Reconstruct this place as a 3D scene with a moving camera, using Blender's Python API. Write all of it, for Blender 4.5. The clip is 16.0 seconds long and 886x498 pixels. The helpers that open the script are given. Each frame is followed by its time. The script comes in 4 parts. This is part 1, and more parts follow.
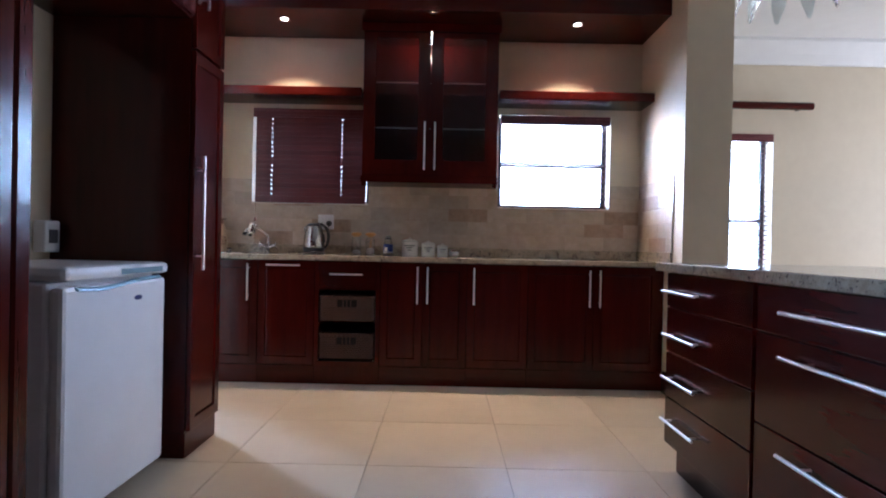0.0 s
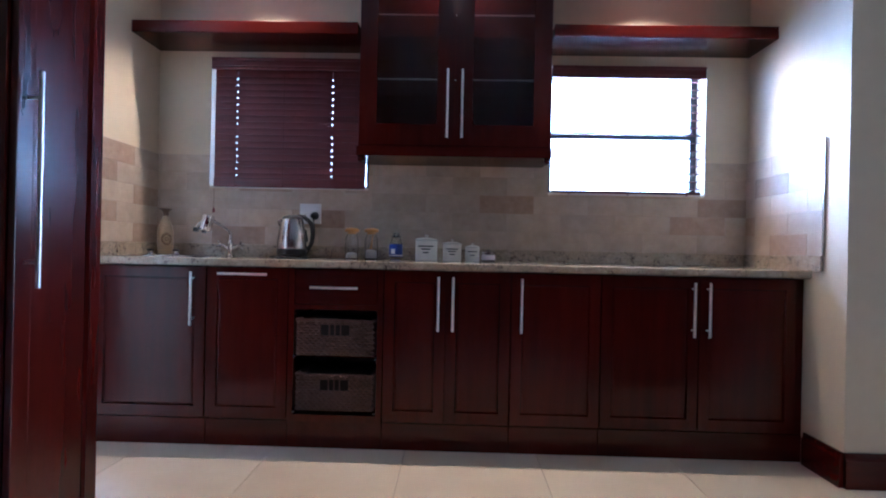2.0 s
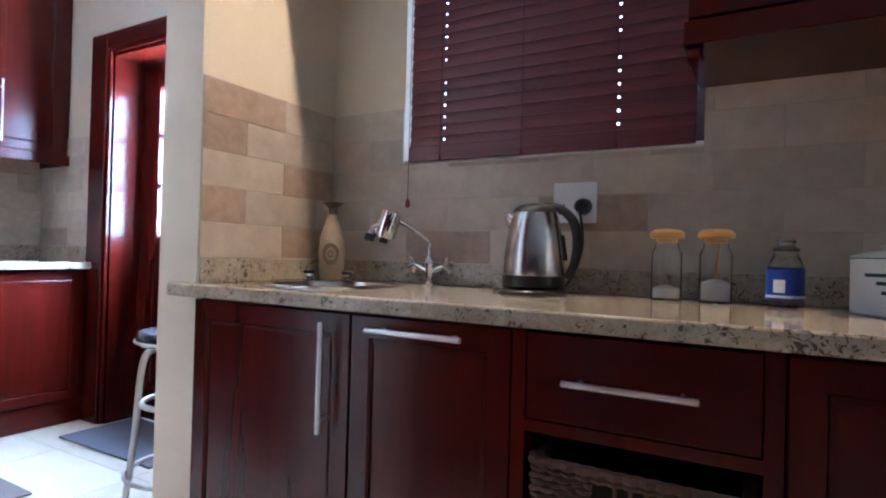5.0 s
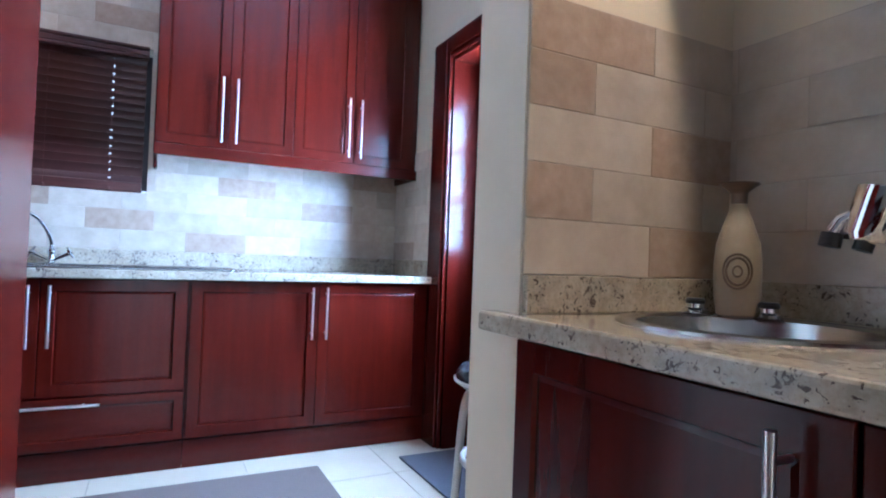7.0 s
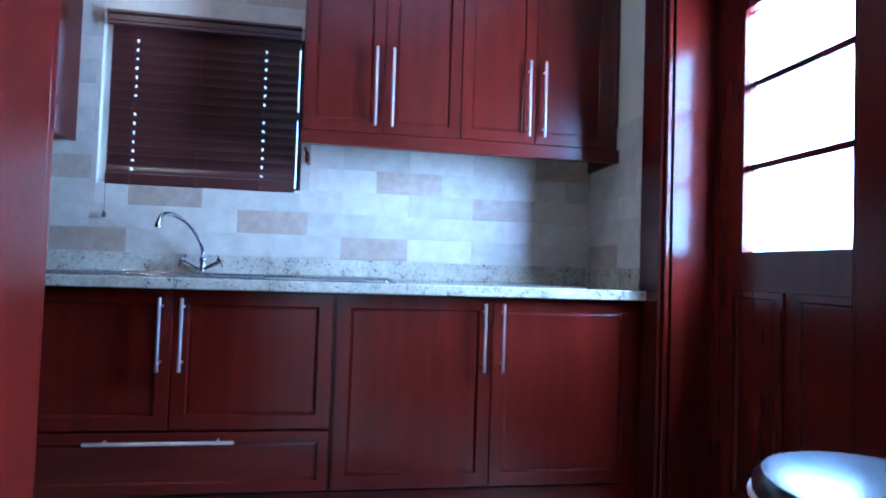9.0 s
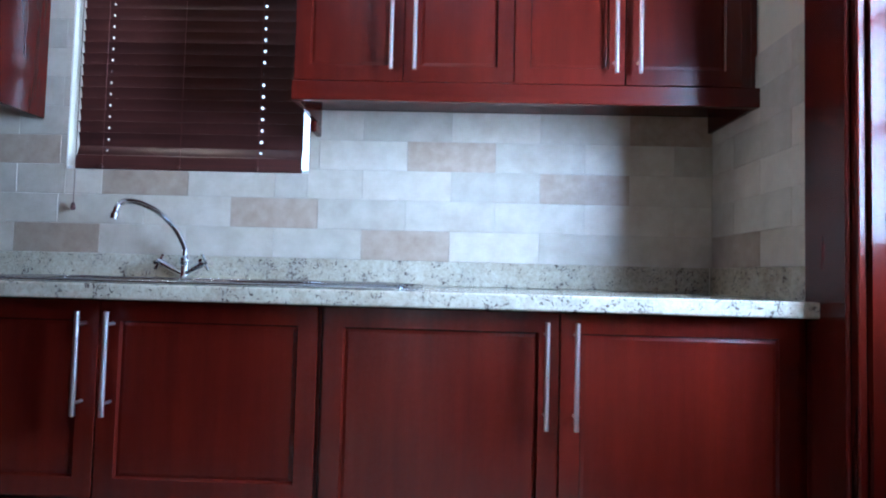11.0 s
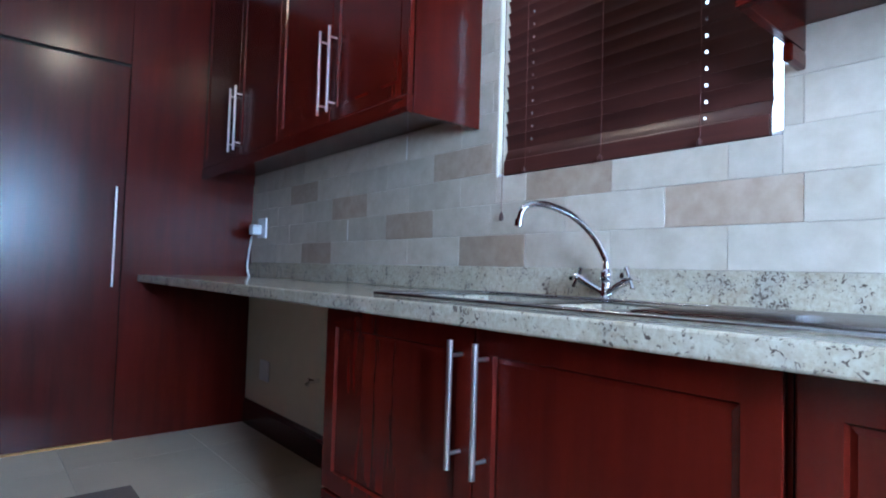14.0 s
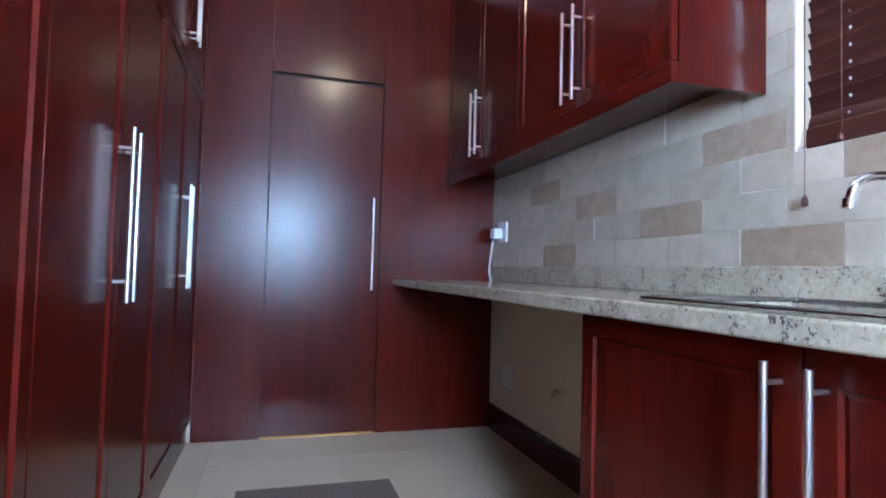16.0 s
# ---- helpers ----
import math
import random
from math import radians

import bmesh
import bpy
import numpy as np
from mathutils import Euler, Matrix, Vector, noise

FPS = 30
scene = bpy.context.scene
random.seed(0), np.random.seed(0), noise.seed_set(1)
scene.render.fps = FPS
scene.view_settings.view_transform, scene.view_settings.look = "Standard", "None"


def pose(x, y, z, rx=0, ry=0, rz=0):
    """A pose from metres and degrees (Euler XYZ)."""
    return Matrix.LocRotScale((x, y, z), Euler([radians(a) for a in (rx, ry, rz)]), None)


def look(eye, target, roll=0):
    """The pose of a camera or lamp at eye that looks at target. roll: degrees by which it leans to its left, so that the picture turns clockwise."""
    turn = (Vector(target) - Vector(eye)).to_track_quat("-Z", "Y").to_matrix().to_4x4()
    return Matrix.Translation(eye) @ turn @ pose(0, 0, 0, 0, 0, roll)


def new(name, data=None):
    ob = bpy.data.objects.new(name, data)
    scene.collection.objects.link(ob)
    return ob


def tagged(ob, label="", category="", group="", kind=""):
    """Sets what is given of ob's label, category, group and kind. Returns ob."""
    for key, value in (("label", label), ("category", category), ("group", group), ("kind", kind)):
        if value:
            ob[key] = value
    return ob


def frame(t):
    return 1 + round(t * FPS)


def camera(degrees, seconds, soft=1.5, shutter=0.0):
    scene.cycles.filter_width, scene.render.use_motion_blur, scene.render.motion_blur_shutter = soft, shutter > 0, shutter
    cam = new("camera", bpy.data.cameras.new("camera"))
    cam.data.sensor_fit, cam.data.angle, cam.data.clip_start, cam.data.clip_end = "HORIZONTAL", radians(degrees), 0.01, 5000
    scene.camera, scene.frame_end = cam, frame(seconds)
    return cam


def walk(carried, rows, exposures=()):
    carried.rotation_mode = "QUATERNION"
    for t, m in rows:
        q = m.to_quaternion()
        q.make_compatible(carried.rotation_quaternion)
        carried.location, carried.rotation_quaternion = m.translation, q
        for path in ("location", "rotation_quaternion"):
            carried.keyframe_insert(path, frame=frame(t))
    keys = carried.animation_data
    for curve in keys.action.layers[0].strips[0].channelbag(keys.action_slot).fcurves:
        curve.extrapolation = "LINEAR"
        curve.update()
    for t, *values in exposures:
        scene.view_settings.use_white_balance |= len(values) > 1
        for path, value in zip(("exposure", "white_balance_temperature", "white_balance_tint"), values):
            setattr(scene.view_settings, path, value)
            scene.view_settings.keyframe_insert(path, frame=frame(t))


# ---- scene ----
cam = camera(76.4, 16.0, soft=2.0)
PATH = [
    (0, (0.388, -0.125, 0.995), (0.382, 1.875, 0.983), 1.2),
    (0.5, (0.427, 0.168, 1.06), (0.41, 2.168, 1.014), 1.3),
    (1, (0.39, 0.493, 1.023), (0.371, 2.493, 0.994), 1.3),
    (1.5, (0.343, 0.803, 1.03), (0.306, 2.803, 1.002), 1.2),
    (2, (0.286, 1.133, 0.975), (0.237, 3.132, 0.976), 1.2),
    (2.5, (0.213, 1.437, 0.986), (0.098, 3.433, 0.988), 1.3),
    (3, (0.12, 1.706, 0.966), (-0.061, 3.698, 0.99), 1.3),
    (5.3, (-0.137, 2.905, 1.011), (-1.31, 4.525, 1.031), 1.6),
    (5.5, (-0.174, 2.959, 1.004), (-1.466, 4.485, 1.028), 1.7),
    (6, (-0.34, 3.075, 0.997), (-1.832, 4.406, 1.032), 2.1),
    (6.5, (-0.49, 3.16, 0.997), (-2.135, 4.297, 1.038), 2.1),
    (7, (-0.635, 3.248, 0.999), (-2.418, 4.153, 1.042), 2.1),
    (7.5, (-0.774, 3.304, 0.998), (-2.658, 3.975, 1.036), 1.9),
    (8, (-0.971, 3.328, 1.009), (-2.902, 3.846, 1.048), 1.8),
    (8.5, (-1.164, 3.37, 0.968), (-3.121, 3.777, 1.037), 2.0),
    (9, (-1.344, 3.457, 0.977), (-3.319, 3.763, 1.042), 1.9),
    (11.5, (-2.244, 3.746, 0.952), (-4.228, 3.514, 1.054), 1.6),
    (12, (-2.423, 3.729, 0.962), (-4.359, 3.241, 1.07), 1.8),
    (12.5, (-2.551, 3.69, 0.969), (-4.374, 2.873, 1.066), 1.9),
    (13, (-2.627, 3.685, 0.969), (-4.244, 2.512, 1.056), 1.8),
    (13.5, (-2.656, 3.665, 0.977), (-4.108, 2.292, 1.053), 1.6),
    (14, (-2.693, 3.65, 0.976), (-3.983, 2.123, 1.056), 1.7),
    (14.5, (-2.706, 3.632, 0.983), (-3.817, 1.971, 1.058), 1.5),
    (15, (-2.697, 3.566, 0.975), (-3.636, 1.802, 1.056), 1.7),
    (15.5, (-2.69, 3.493, 0.961), (-3.478, 1.656, 1.041), 1.6),
    (16, (-2.744, 3.458, 0.959), (-3.318, 1.544, 1.04), 1.5),
]
EXPOSURES = [(0.0, 0.12, 4900, 19), (1.0, 0.12, 4700, 18), (2.0, 0.18, 4300, 17), (3.0, 0.38, 3850, 17), (5.5, 0.15, 4700, 13), (6.5, -0.05, 4550, 12), (8.0, -0.1, 4100, 12), (9.0, -0.52, 3950, 10), (11.5, -0.68, 4700, 10), (12.5, -0.95, 4700, 8), (13.5, -0.75, 4750, 9), (14.5, -0.25, 4800, 10), (16.0, 0.05, 5100, 13)]
walk(cam, [(t, look(eye, target, roll)) for t, eye, target, roll in PATH], EXPOSURES)

# ---- light ----
world = bpy.data.worlds.new("sky_world")
scene.world = world
world.use_nodes = True
wn = world.node_tree
sky = wn.nodes.new("ShaderNodeTexSky")
sky.sky_type, sky.sun_disc = "NISHITA", False
sky.sun_elevation, sky.sun_rotation = radians(45), radians(174)
wn.links.new(sky.outputs["Color"], wn.nodes["Background"].inputs["Color"])
wn.nodes["Background"].inputs["Strength"].default_value = 0.12


def lamp(name, kind, energy, color, m, **settings):
    data = bpy.data.lights.new(name, kind)
    data.energy, data.color = energy, color
    if kind == "AREA":
        data.shape, data.size, data.size_y = "RECTANGLE", settings["size"], settings["size_y"]
    if kind == "SPOT":
        data.spot_size, data.spot_blend, data.shadow_soft_size = radians(settings["cone"]), 0.6, 0.03
    if kind == "POINT":
        data.shadow_soft_size = settings["radius"]
    if kind == "SUN":
        data.angle = radians(settings["angle"])
    ob = new(name, data)
    ob.matrix_world = m
    return ob


DAY, WARM = (0.72, 0.86, 1.0), (1.0, 0.72, 0.42)
lamp("sun", "SUN", 3.0, (1.0, 0.95, 0.88), look((1.0, -9, 9), (0, 0, 0)), angle=0.5)
# daylight in the openings
lamp("kitchen_window_daylight", "AREA", 80, DAY, look((1.25, 4.58, 1.68), (1.25, 0, 1.2)), size=0.86, size_y=0.70)
lamp("dining_window_daylight", "AREA", 40, DAY, look((2.97, 5.1, 1.4), (2.7, 0, 1.0)), size=0.6, size_y=1.2)
lamp("back_door_daylight", "AREA", 205, DAY, look((-2.91, 4.852, 1.5), (-2.91, 2.0, 1.42)), size=0.46, size_y=0.84)
# warm fill at an unseen east opening, added to brighten the dining wall
lamp("dining_door_daylight", "AREA", 70, (1.0, 0.93, 0.80), look((6.12, 3.55, 1.3), (2.6, 4.1, 1.2)), size=2.1, size_y=2.1)
# downlights
lamp("bulkhead_spot", "SPOT", 125, (1.0, 0.66, 0.34), look((-0.825, 4.02, 2.622), (-0.825, 4.19, 0)), cone=99)
lamp("bulkhead_spot", "SPOT", 125, (1.0, 0.66, 0.34), look((1.33, 4.02, 2.622), (1.33, 4.19, 0)), cone=99)
lamp("cabinet_spot", "POINT", 5.0, WARM, pose(0.25, 4.2, 2.54), radius=0.02)
lamp("scullery_spot", "POINT", 23, WARM, pose(-3.2, 2.05, 2.64), radius=0.06)
# fill added to warm the kitchen floor, placed to miss the cabinet fronts
lamp("kitchen_spot", "SPOT", 20, (1.0, 0.60, 0.26), look((0.25, 2.7, 2.84), (0.25, 2.7, 0)), cone=46)


# ---- materials ----
def material(name, color, rough=0.5, metal=0.0):
    m = bpy.data.materials.new(name)
    m.use_nodes = True
    b = m.node_tree.nodes["Principled BSDF"]
    b.inputs["Base Color"].default_value = (*color, 1)
    b.inputs["Roughness"].default_value, b.inputs["Metallic"].default_value = rough, metal
    return m, m.node_tree, b


def node(tree, kind, **values):
    n = tree.nodes.new(kind)
    for key, value in values.items():
        n.inputs[key].default_value = value
    return n


def coords(tree, scale=(1, 1, 1), which="Object"):
    tc, mp = tree.nodes.new("ShaderNodeTexCoord"), tree.nodes.new("ShaderNodeMapping")
    mp.inputs["Scale"].default_value = scale
    tree.links.new(tc.outputs[which], mp.inputs["Vector"])
    return mp.outputs["Vector"]


def ramp(tree, fac, stops):
    r = tree.nodes.new("ShaderNodeValToRGB")
    els = r.color_ramp.elements
    while len(els) < len(stops):
        els.new(0.5)
    for e, (p, c) in zip(els, stops):
        e.position, e.color = p, (*c, 1)
    tree.links.new(fac, r.inputs["Fac"])
    return r.outputs["Color"]


def mixed(tree, fac, a, b, blend="MIX"):
    n = tree.nodes.new("ShaderNodeMix")
    n.data_type, n.blend_type = "RGBA", blend
    for socket, value in ((n.inputs[0], fac), (n.inputs[6], a), (n.inputs[7], b)):
        if isinstance(value, (int, float)):
            socket.default_value = value
        elif isinstance(value, tuple):
            socket.default_value = (*value, 1)
        else:
            tree.links.new(value, socket)
    return n.outputs[2]


def bump(tree, bsdf, height, strength, distance):
    n = node(tree, "ShaderNodeBump", Strength=strength, Distance=distance)
    tree.links.new(height, n.inputs["Height"])
    tree.links.new(n.outputs["Normal"], bsdf.inputs["Normal"])


def grainy(name, dark, light, scale, rough=(0.3, 0.5), size=6.0, detail=6.0, spread=0.5, relief=0.0, vary=0.0, coat=0.0, metal=0.0):
    """A surface with mottling at two scales; scale stretches the grain."""
    m, t, b = material(name, light, rough[0], metal)
    info, shift = t.nodes.new("ShaderNodeObjectInfo"), t.nodes.new("ShaderNodeVectorMath")
    shift.operation = "MULTIPLY_ADD"
    t.links.new(info.outputs["Random"], shift.inputs[0])
    shift.inputs[1].default_value = (17.3, 31.7, 23.9)
    t.links.new(coords(t, scale), shift.inputs[2])
    v = shift.outputs["Vector"]
    n1 = node(t, "ShaderNodeTexNoise", Scale=size, Detail=detail, Roughness=0.6)
    t.links.new(v, n1.inputs["Vector"])
    n2 = node(t, "ShaderNodeTexNoise", Scale=size * 0.23, Detail=1.0)
    t.links.new(v, n2.inputs["Vector"])
    c = ramp(t, n1.outputs["Fac"], [(0.5 - spread / 2, dark), (0.5 + spread / 2, light)])
    c = mixed(t, 0.35, c, mixed(t, n2.outputs["Fac"], dark, light))
    if vary:
        oi = t.nodes.new("ShaderNodeObjectInfo")
        lo, hi = 1 - vary, 1 + vary
        c = mixed(t, 1.0, c, ramp(t, oi.outputs["Random"], [(0.0, (lo, lo, lo)), (1.0, (hi, hi, hi))]), "MULTIPLY")
    t.links.new(c, b.inputs["Base Color"])
    r = t.nodes.new("ShaderNodeMath")
    r.operation = "MULTIPLY_ADD"
    t.links.new(n2.outputs["Fac"], r.inputs[0])
    r.inputs[1].default_value, r.inputs[2].default_value = rough[1] - rough[0], rough[0]
    t.links.new(r.outputs["Value"], b.inputs["Roughness"])
    if coat:
        b.inputs["Coat Weight"].default_value, b.inputs["Coat Roughness"].default_value = coat, 0.2
    if relief:
        bump(t, b, n1.outputs["Fac"], 0.4, relief)
    return m


WOOD = grainy("mahogany", (0.020, 0.0015, 0.0011), (0.080, 0.0062, 0.0023), (9, 9, 0.8), (0.18, 0.23), 2.2, 9.0, 0.62, 0.0, 0.12)
WOOD_FLAT = grainy("mahogany_crosswise", (0.020, 0.0015, 0.0011), (0.080, 0.0062, 0.0023), (0.8, 9, 9), (0.18, 0.23), 2.2, 9.0, 0.62, 0.0, 0.1)
for lacquered in (WOOD, WOOD_FLAT):
    lacquered.node_tree.nodes["Principled BSDF"].inputs["Specular IOR Level"].default_value = 0.31
BLIND = grainy("burgundy_blind_wood", (0.085, 0.019, 0.020), (0.19, 0.046, 0.046), (1, 30, 30), (0.30, 0.42), 3.0, 5.0, 0.5, 0.0003, 0.12)
BLIND_BROWN = grainy("brown_blind_wood", (0.028, 0.0085, 0.0065), (0.066, 0.019, 0.014), (1, 30, 30), (0.28, 0.38), 3.0, 5.0, 0.5, 0.0003, 0.12)
PAINT = grainy("cream_paint", (0.60, 0.515, 0.37), (0.68, 0.595, 0.44), (1, 1, 1), (0.5, 0.7), 9.0, 6.0, 0.6, 0.0006)
WHITE = grainy("white_paint", (0.72, 0.71, 0.68), (0.80, 0.79, 0.76), (1, 1, 1), (0.5, 0.7), 8.0, 5.0, 0.6, 0.0005)
FLOOR = grainy("polished_cream_tile", (0.49, 0.40, 0.275), (0.63, 0.54, 0.40), (1, 1, 1), (0.29, 0.37), 3.0, 9.0, 0.6, 0.0002, 0.05)
GROUT = grainy("grout", (0.28, 0.225, 0.16), (0.38, 0.32, 0.24), (1, 1, 1), (0.8, 0.95), 40.0, 3.0)
WALL_GROUT = grainy("wall_grout", (0.37, 0.31, 0.24), (0.46, 0.40, 0.32), (1, 1, 1), (0.8, 0.95), 40.0, 3.0)
TILE = grainy("pale_stone_tile", (0.36, 0.285, 0.20), (0.57, 0.50, 0.40), (1, 1, 1), (0.26, 0.48), 13.0, 9.0, 0.5, 0.0016, 0.12)
TILE_TAN = grainy("tan_stone_tile", (0.25, 0.165, 0.105), (0.46, 0.36, 0.265), (1, 1, 1), (0.3, 0.5), 26.0, 10.0, 0.55, 0.0015, 0.12)
STEEL = grainy("brushed_steel", (0.47, 0.465, 0.46), (0.57, 0.565, 0.56), (1, 1, 60), (0.20, 0.27), 4.0, 4.0, 0.6, 0.0, 0.0, 0.0, 1.0)
SINK = grainy("sink_steel", (0.30, 0.30, 0.30), (0.46, 0.46, 0.46), (1, 30, 1), (0.16, 0.255), 4.0, 4.0, 0.6, 0.0, 0.0, 0.0, 1.0)
CHROME = material("chrome", (0.82, 0.83, 0.85), 0.06, 1.0)[0]
NICKEL = material("satin_nickel", (0.86, 0.86, 0.88), 0.28, 1.0)[0]
BLACK = material("black_plastic", (0.012, 0.012, 0.013), 0.35)[0]
# near-black that stands for shade in gaps, pin holes and baskets
DARK = material("gap_shade", (0.01, 0.006, 0.005), 0.8)[0]
PLASTIC = grainy("white_plastic", (0.72, 0.73, 0.74), (0.80, 0.80, 0.80), (1, 1, 1), (0.30, 0.4), 5.0, 3.0)
ENAMEL = grainy("white_enamel", (0.70, 0.70, 0.72), (0.80, 0.80, 0.82), (1, 1, 1), (0.29, 0.38), 4.0, 3.0)
CERAMIC = grainy("cream_enamel", (0.66, 0.65, 0.58), (0.76, 0.75, 0.68), (1, 1, 1), (0.285, 0.34), 12.0, 4.0)
LETTER = material("dark_green_print", (0.02, 0.035, 0.03), 0.5)[0]
BLUE = material("blue_print", (0.015, 0.045, 0.28), 0.3)[0]
BADGE = material("navy_badge", (0.01, 0.015, 0.10), 0.3)[0]
TRIM_BLUE = material("silver_blue_trim", (0.45, 0.62, 0.72), 0.2, 0.6)[0]
OCHRE = grainy("yellow_wood", (0.48, 0.22, 0.05), (0.66, 0.36, 0.10), (1, 1, 6), (0.35, 0.5), 12.0, 4.0)
VASE = grainy("beige_glaze", (0.25, 0.195, 0.12), (0.38, 0.31, 0.205), (1, 1, 1), (0.3, 0.5), 25.0, 6.0, 0.6, 0.0006)
VASE_DARK = grainy("bronze_glaze", (0.08, 0.05, 0.03), (0.17, 0.11, 0.06), (1, 1, 1), (0.3, 0.5), 25.0, 5.0)
SALT = grainy("white_grains", (0.62, 0.60, 0.58), (0.75, 0.74, 0.72), (1, 1, 1), (0.8, 0.9), 150.0, 3.0, 0.6, 0.001)
WICKER = grainy("brown_wicker", (0.055, 0.024, 0.015), (0.135, 0.068, 0.043), (1, 1, 1), (0.6, 0.8), 60.0, 5.0, 0.7, 0.0006)
MAT = grainy("brown_mat_pile", (0.095, 0.068, 0.055), (0.18, 0.135, 0.11), (1, 1, 1), (0.85, 1.0), 120.0, 5.0, 0.6, 0.004)
MAT_GREY = grainy("grey_mat_pile", (0.07, 0.065, 0.075), (0.14, 0.135, 0.15), (1, 1, 1), (0.85, 1.0), 120.0, 5.0, 0.6, 0.004)
SEAT = material("black_vinyl", (0.012, 0.013, 0.015), 0.22)[0]
SILVER = material("silver_paint", (0.55, 0.53, 0.47), 0.35, 0.5)[0]
CORD = material("dark_cord", (0.09, 0.03, 0.025), 0.7)[0]
FRAME = material("bronze_frame", (0.05, 0.045, 0.05), 0.4, 0.3)[0]


def granite():
    m, t, b = material("speckled_granite", (0.5, 0.47, 0.4), 0.12)
    v = coords(t)
    big = node(t, "ShaderNodeTexNoise", Scale=9.0, Detail=6.0, Roughness=0.65)
    fine = node(t, "ShaderNodeTexNoise", Scale=70.0, Detail=5.0, Roughness=0.7)
    spots = node(t, "ShaderNodeTexNoise", Scale=95.0, Detail=4.0, Roughness=0.6, Distortion=1.2)
    clumps = node(t, "ShaderNodeTexNoise", Scale=16.0, Detail=3.0, Distortion=0.8)
    specks = node(t, "ShaderNodeTexVoronoi", Scale=150.0)
    for n in (big, fine, spots, clumps, specks):
        t.links.new(v, n.inputs["Vector"])
    c = ramp(t, big.outputs["Fac"], [(0.3, (0.26, 0.205, 0.135)), (0.5, (0.41, 0.35, 0.25)), (0.72, (0.50, 0.44, 0.335))])
    c = mixed(t, 0.45, c, ramp(t, fine.outputs["Fac"], [(0.35, (0.25, 0.20, 0.135)), (0.6, (0.50, 0.44, 0.335))]))
    grey = ramp(t, clumps.outputs["Fac"], [(0.52, (0, 0, 0)), (0.68, (0.4, 0.4, 0.4))])
    c = mixed(t, grey, c, (0.26, 0.235, 0.205))
    near = t.nodes.new("ShaderNodeMath")
    near.operation = "MULTIPLY_ADD"
    t.links.new(clumps.outputs["Fac"], near.inputs[0])
    near.inputs[1].default_value = 0.42
    t.links.new(spots.outputs["Fac"], near.inputs[2])
    flecks = ramp(t, near.outputs["Value"], [(0.80, (0, 0, 0)), (0.86, (1, 1, 1))])
    c = mixed(t, flecks, c, (0.09, 0.068, 0.052))
    tiny = ramp(t, specks.outputs["Distance"], [(0.10, (0.4, 0.4, 0.4)), (0.17, (0, 0, 0))])
    c = mixed(t, tiny, c, (0.13, 0.09, 0.065))
    t.links.new(c, b.inputs["Base Color"])
    return m


GRANITE = granite()


def glass(name, tint, rough=0.0):
    m, t, b = material(name, tint, rough)
    b.inputs["Transmission Weight"].default_value, b.inputs["IOR"].default_value = 1.0, 1.45
    return m


GLASS = glass("clear_glass", (0.97, 0.98, 0.98))
SMOKED = glass("smoked_glass", (0.66, 0.54, 0.55), 0.2)
SMOKED.node_tree.nodes["Principled BSDF"].inputs["IOR"].default_value = 1.3
FROST = glass("frosted_white_glass", (0.85, 0.95, 0.97), 0.25)
SHELF_GLASS = glass("shelf_glass", (0.90, 0.95, 0.93), 0.02)


def glow(name, color, strength):
    m, t, b = material(name, color, 1.0)
    b.inputs["Emission Color"].default_value, b.inputs["Emission Strength"].default_value = (*color, 1), strength
    return m


OUTSIDE = glow("bright_overcast_distance", (0.86, 0.93, 1.0), 5.0)
BULB = glow("lit_bulb", (1.0, 0.86, 0.62), 25.0)


# ---- mesh helpers ----
def thing(name, m, label, category, group="", kind=""):
    ob = new(name)
    ob.empty_display_size = 0.05
    ob.matrix_world = m
    return tagged(ob, label, category, group, kind)


def mesh_of(bm, name, mats, smooth=False):
    me = bpy.data.meshes.new(name)
    bmesh.ops.recalc_face_normals(bm, faces=bm.faces[:])
    bm.to_mesh(me)
    bm.free()
    for m in mats if isinstance(mats, (list, tuple)) else [mats]:
        me.materials.append(m)
    if smooth:
        me.polygons.foreach_set("use_smooth", [True] * len(me.polygons))
        me.set_sharp_from_angle(angle=radians(38))
    return me


def part(name, bm, mat, parent, label="", smooth=False):
    ob = new(name, mesh_of(bm, name, mat, smooth))
    ob.parent = parent
    return tagged(ob, label)


def solid(name, bm, mat, label, category, group="", kind="", smooth=False, m=None):
    ob = new(name, mesh_of(bm, name, mat, smooth))
    if m is not None:
        ob.matrix_world = m
    return tagged(ob, label, category, group, kind)


def box(bm, x0, x1, y0, y1, z0, z1, bevel=0.0):
    made = bmesh.ops.create_cube(bm, size=1.0)["verts"]
    bmesh.ops.scale(bm, vec=(x1 - x0, y1 - y0, z1 - z0), verts=made)
    bmesh.ops.translate(bm, vec=((x0 + x1) / 2, (y0 + y1) / 2, (z0 + z1) / 2), verts=made)
    if bevel:
        edges = list({e for v in made for e in v.link_edges})
        bmesh.ops.bevel(bm, geom=edges, offset=bevel, segments=2, affect="EDGES", profile=0.5)
    return bm


def boxed(*args, **kw):
    return box(bmesh.new(), *args, **kw)


def lathe(bm, profile, seg=28, at=(0, 0, 0), caps=True):
    rings = []
    for r, z in profile:
        rings.append([bm.verts.new((at[0] + r * math.cos(2 * math.pi * i / seg), at[1] + r * math.sin(2 * math.pi * i / seg), at[2] + z)) for i in range(seg)])
    for a, b in zip(rings, rings[1:]):
        for i in range(seg):
            bm.faces.new((a[i], a[(i + 1) % seg], b[(i + 1) % seg], b[i]))
    if caps:
        bm.faces.new(list(reversed(rings[0])))
        bm.faces.new(rings[-1])
    return bm


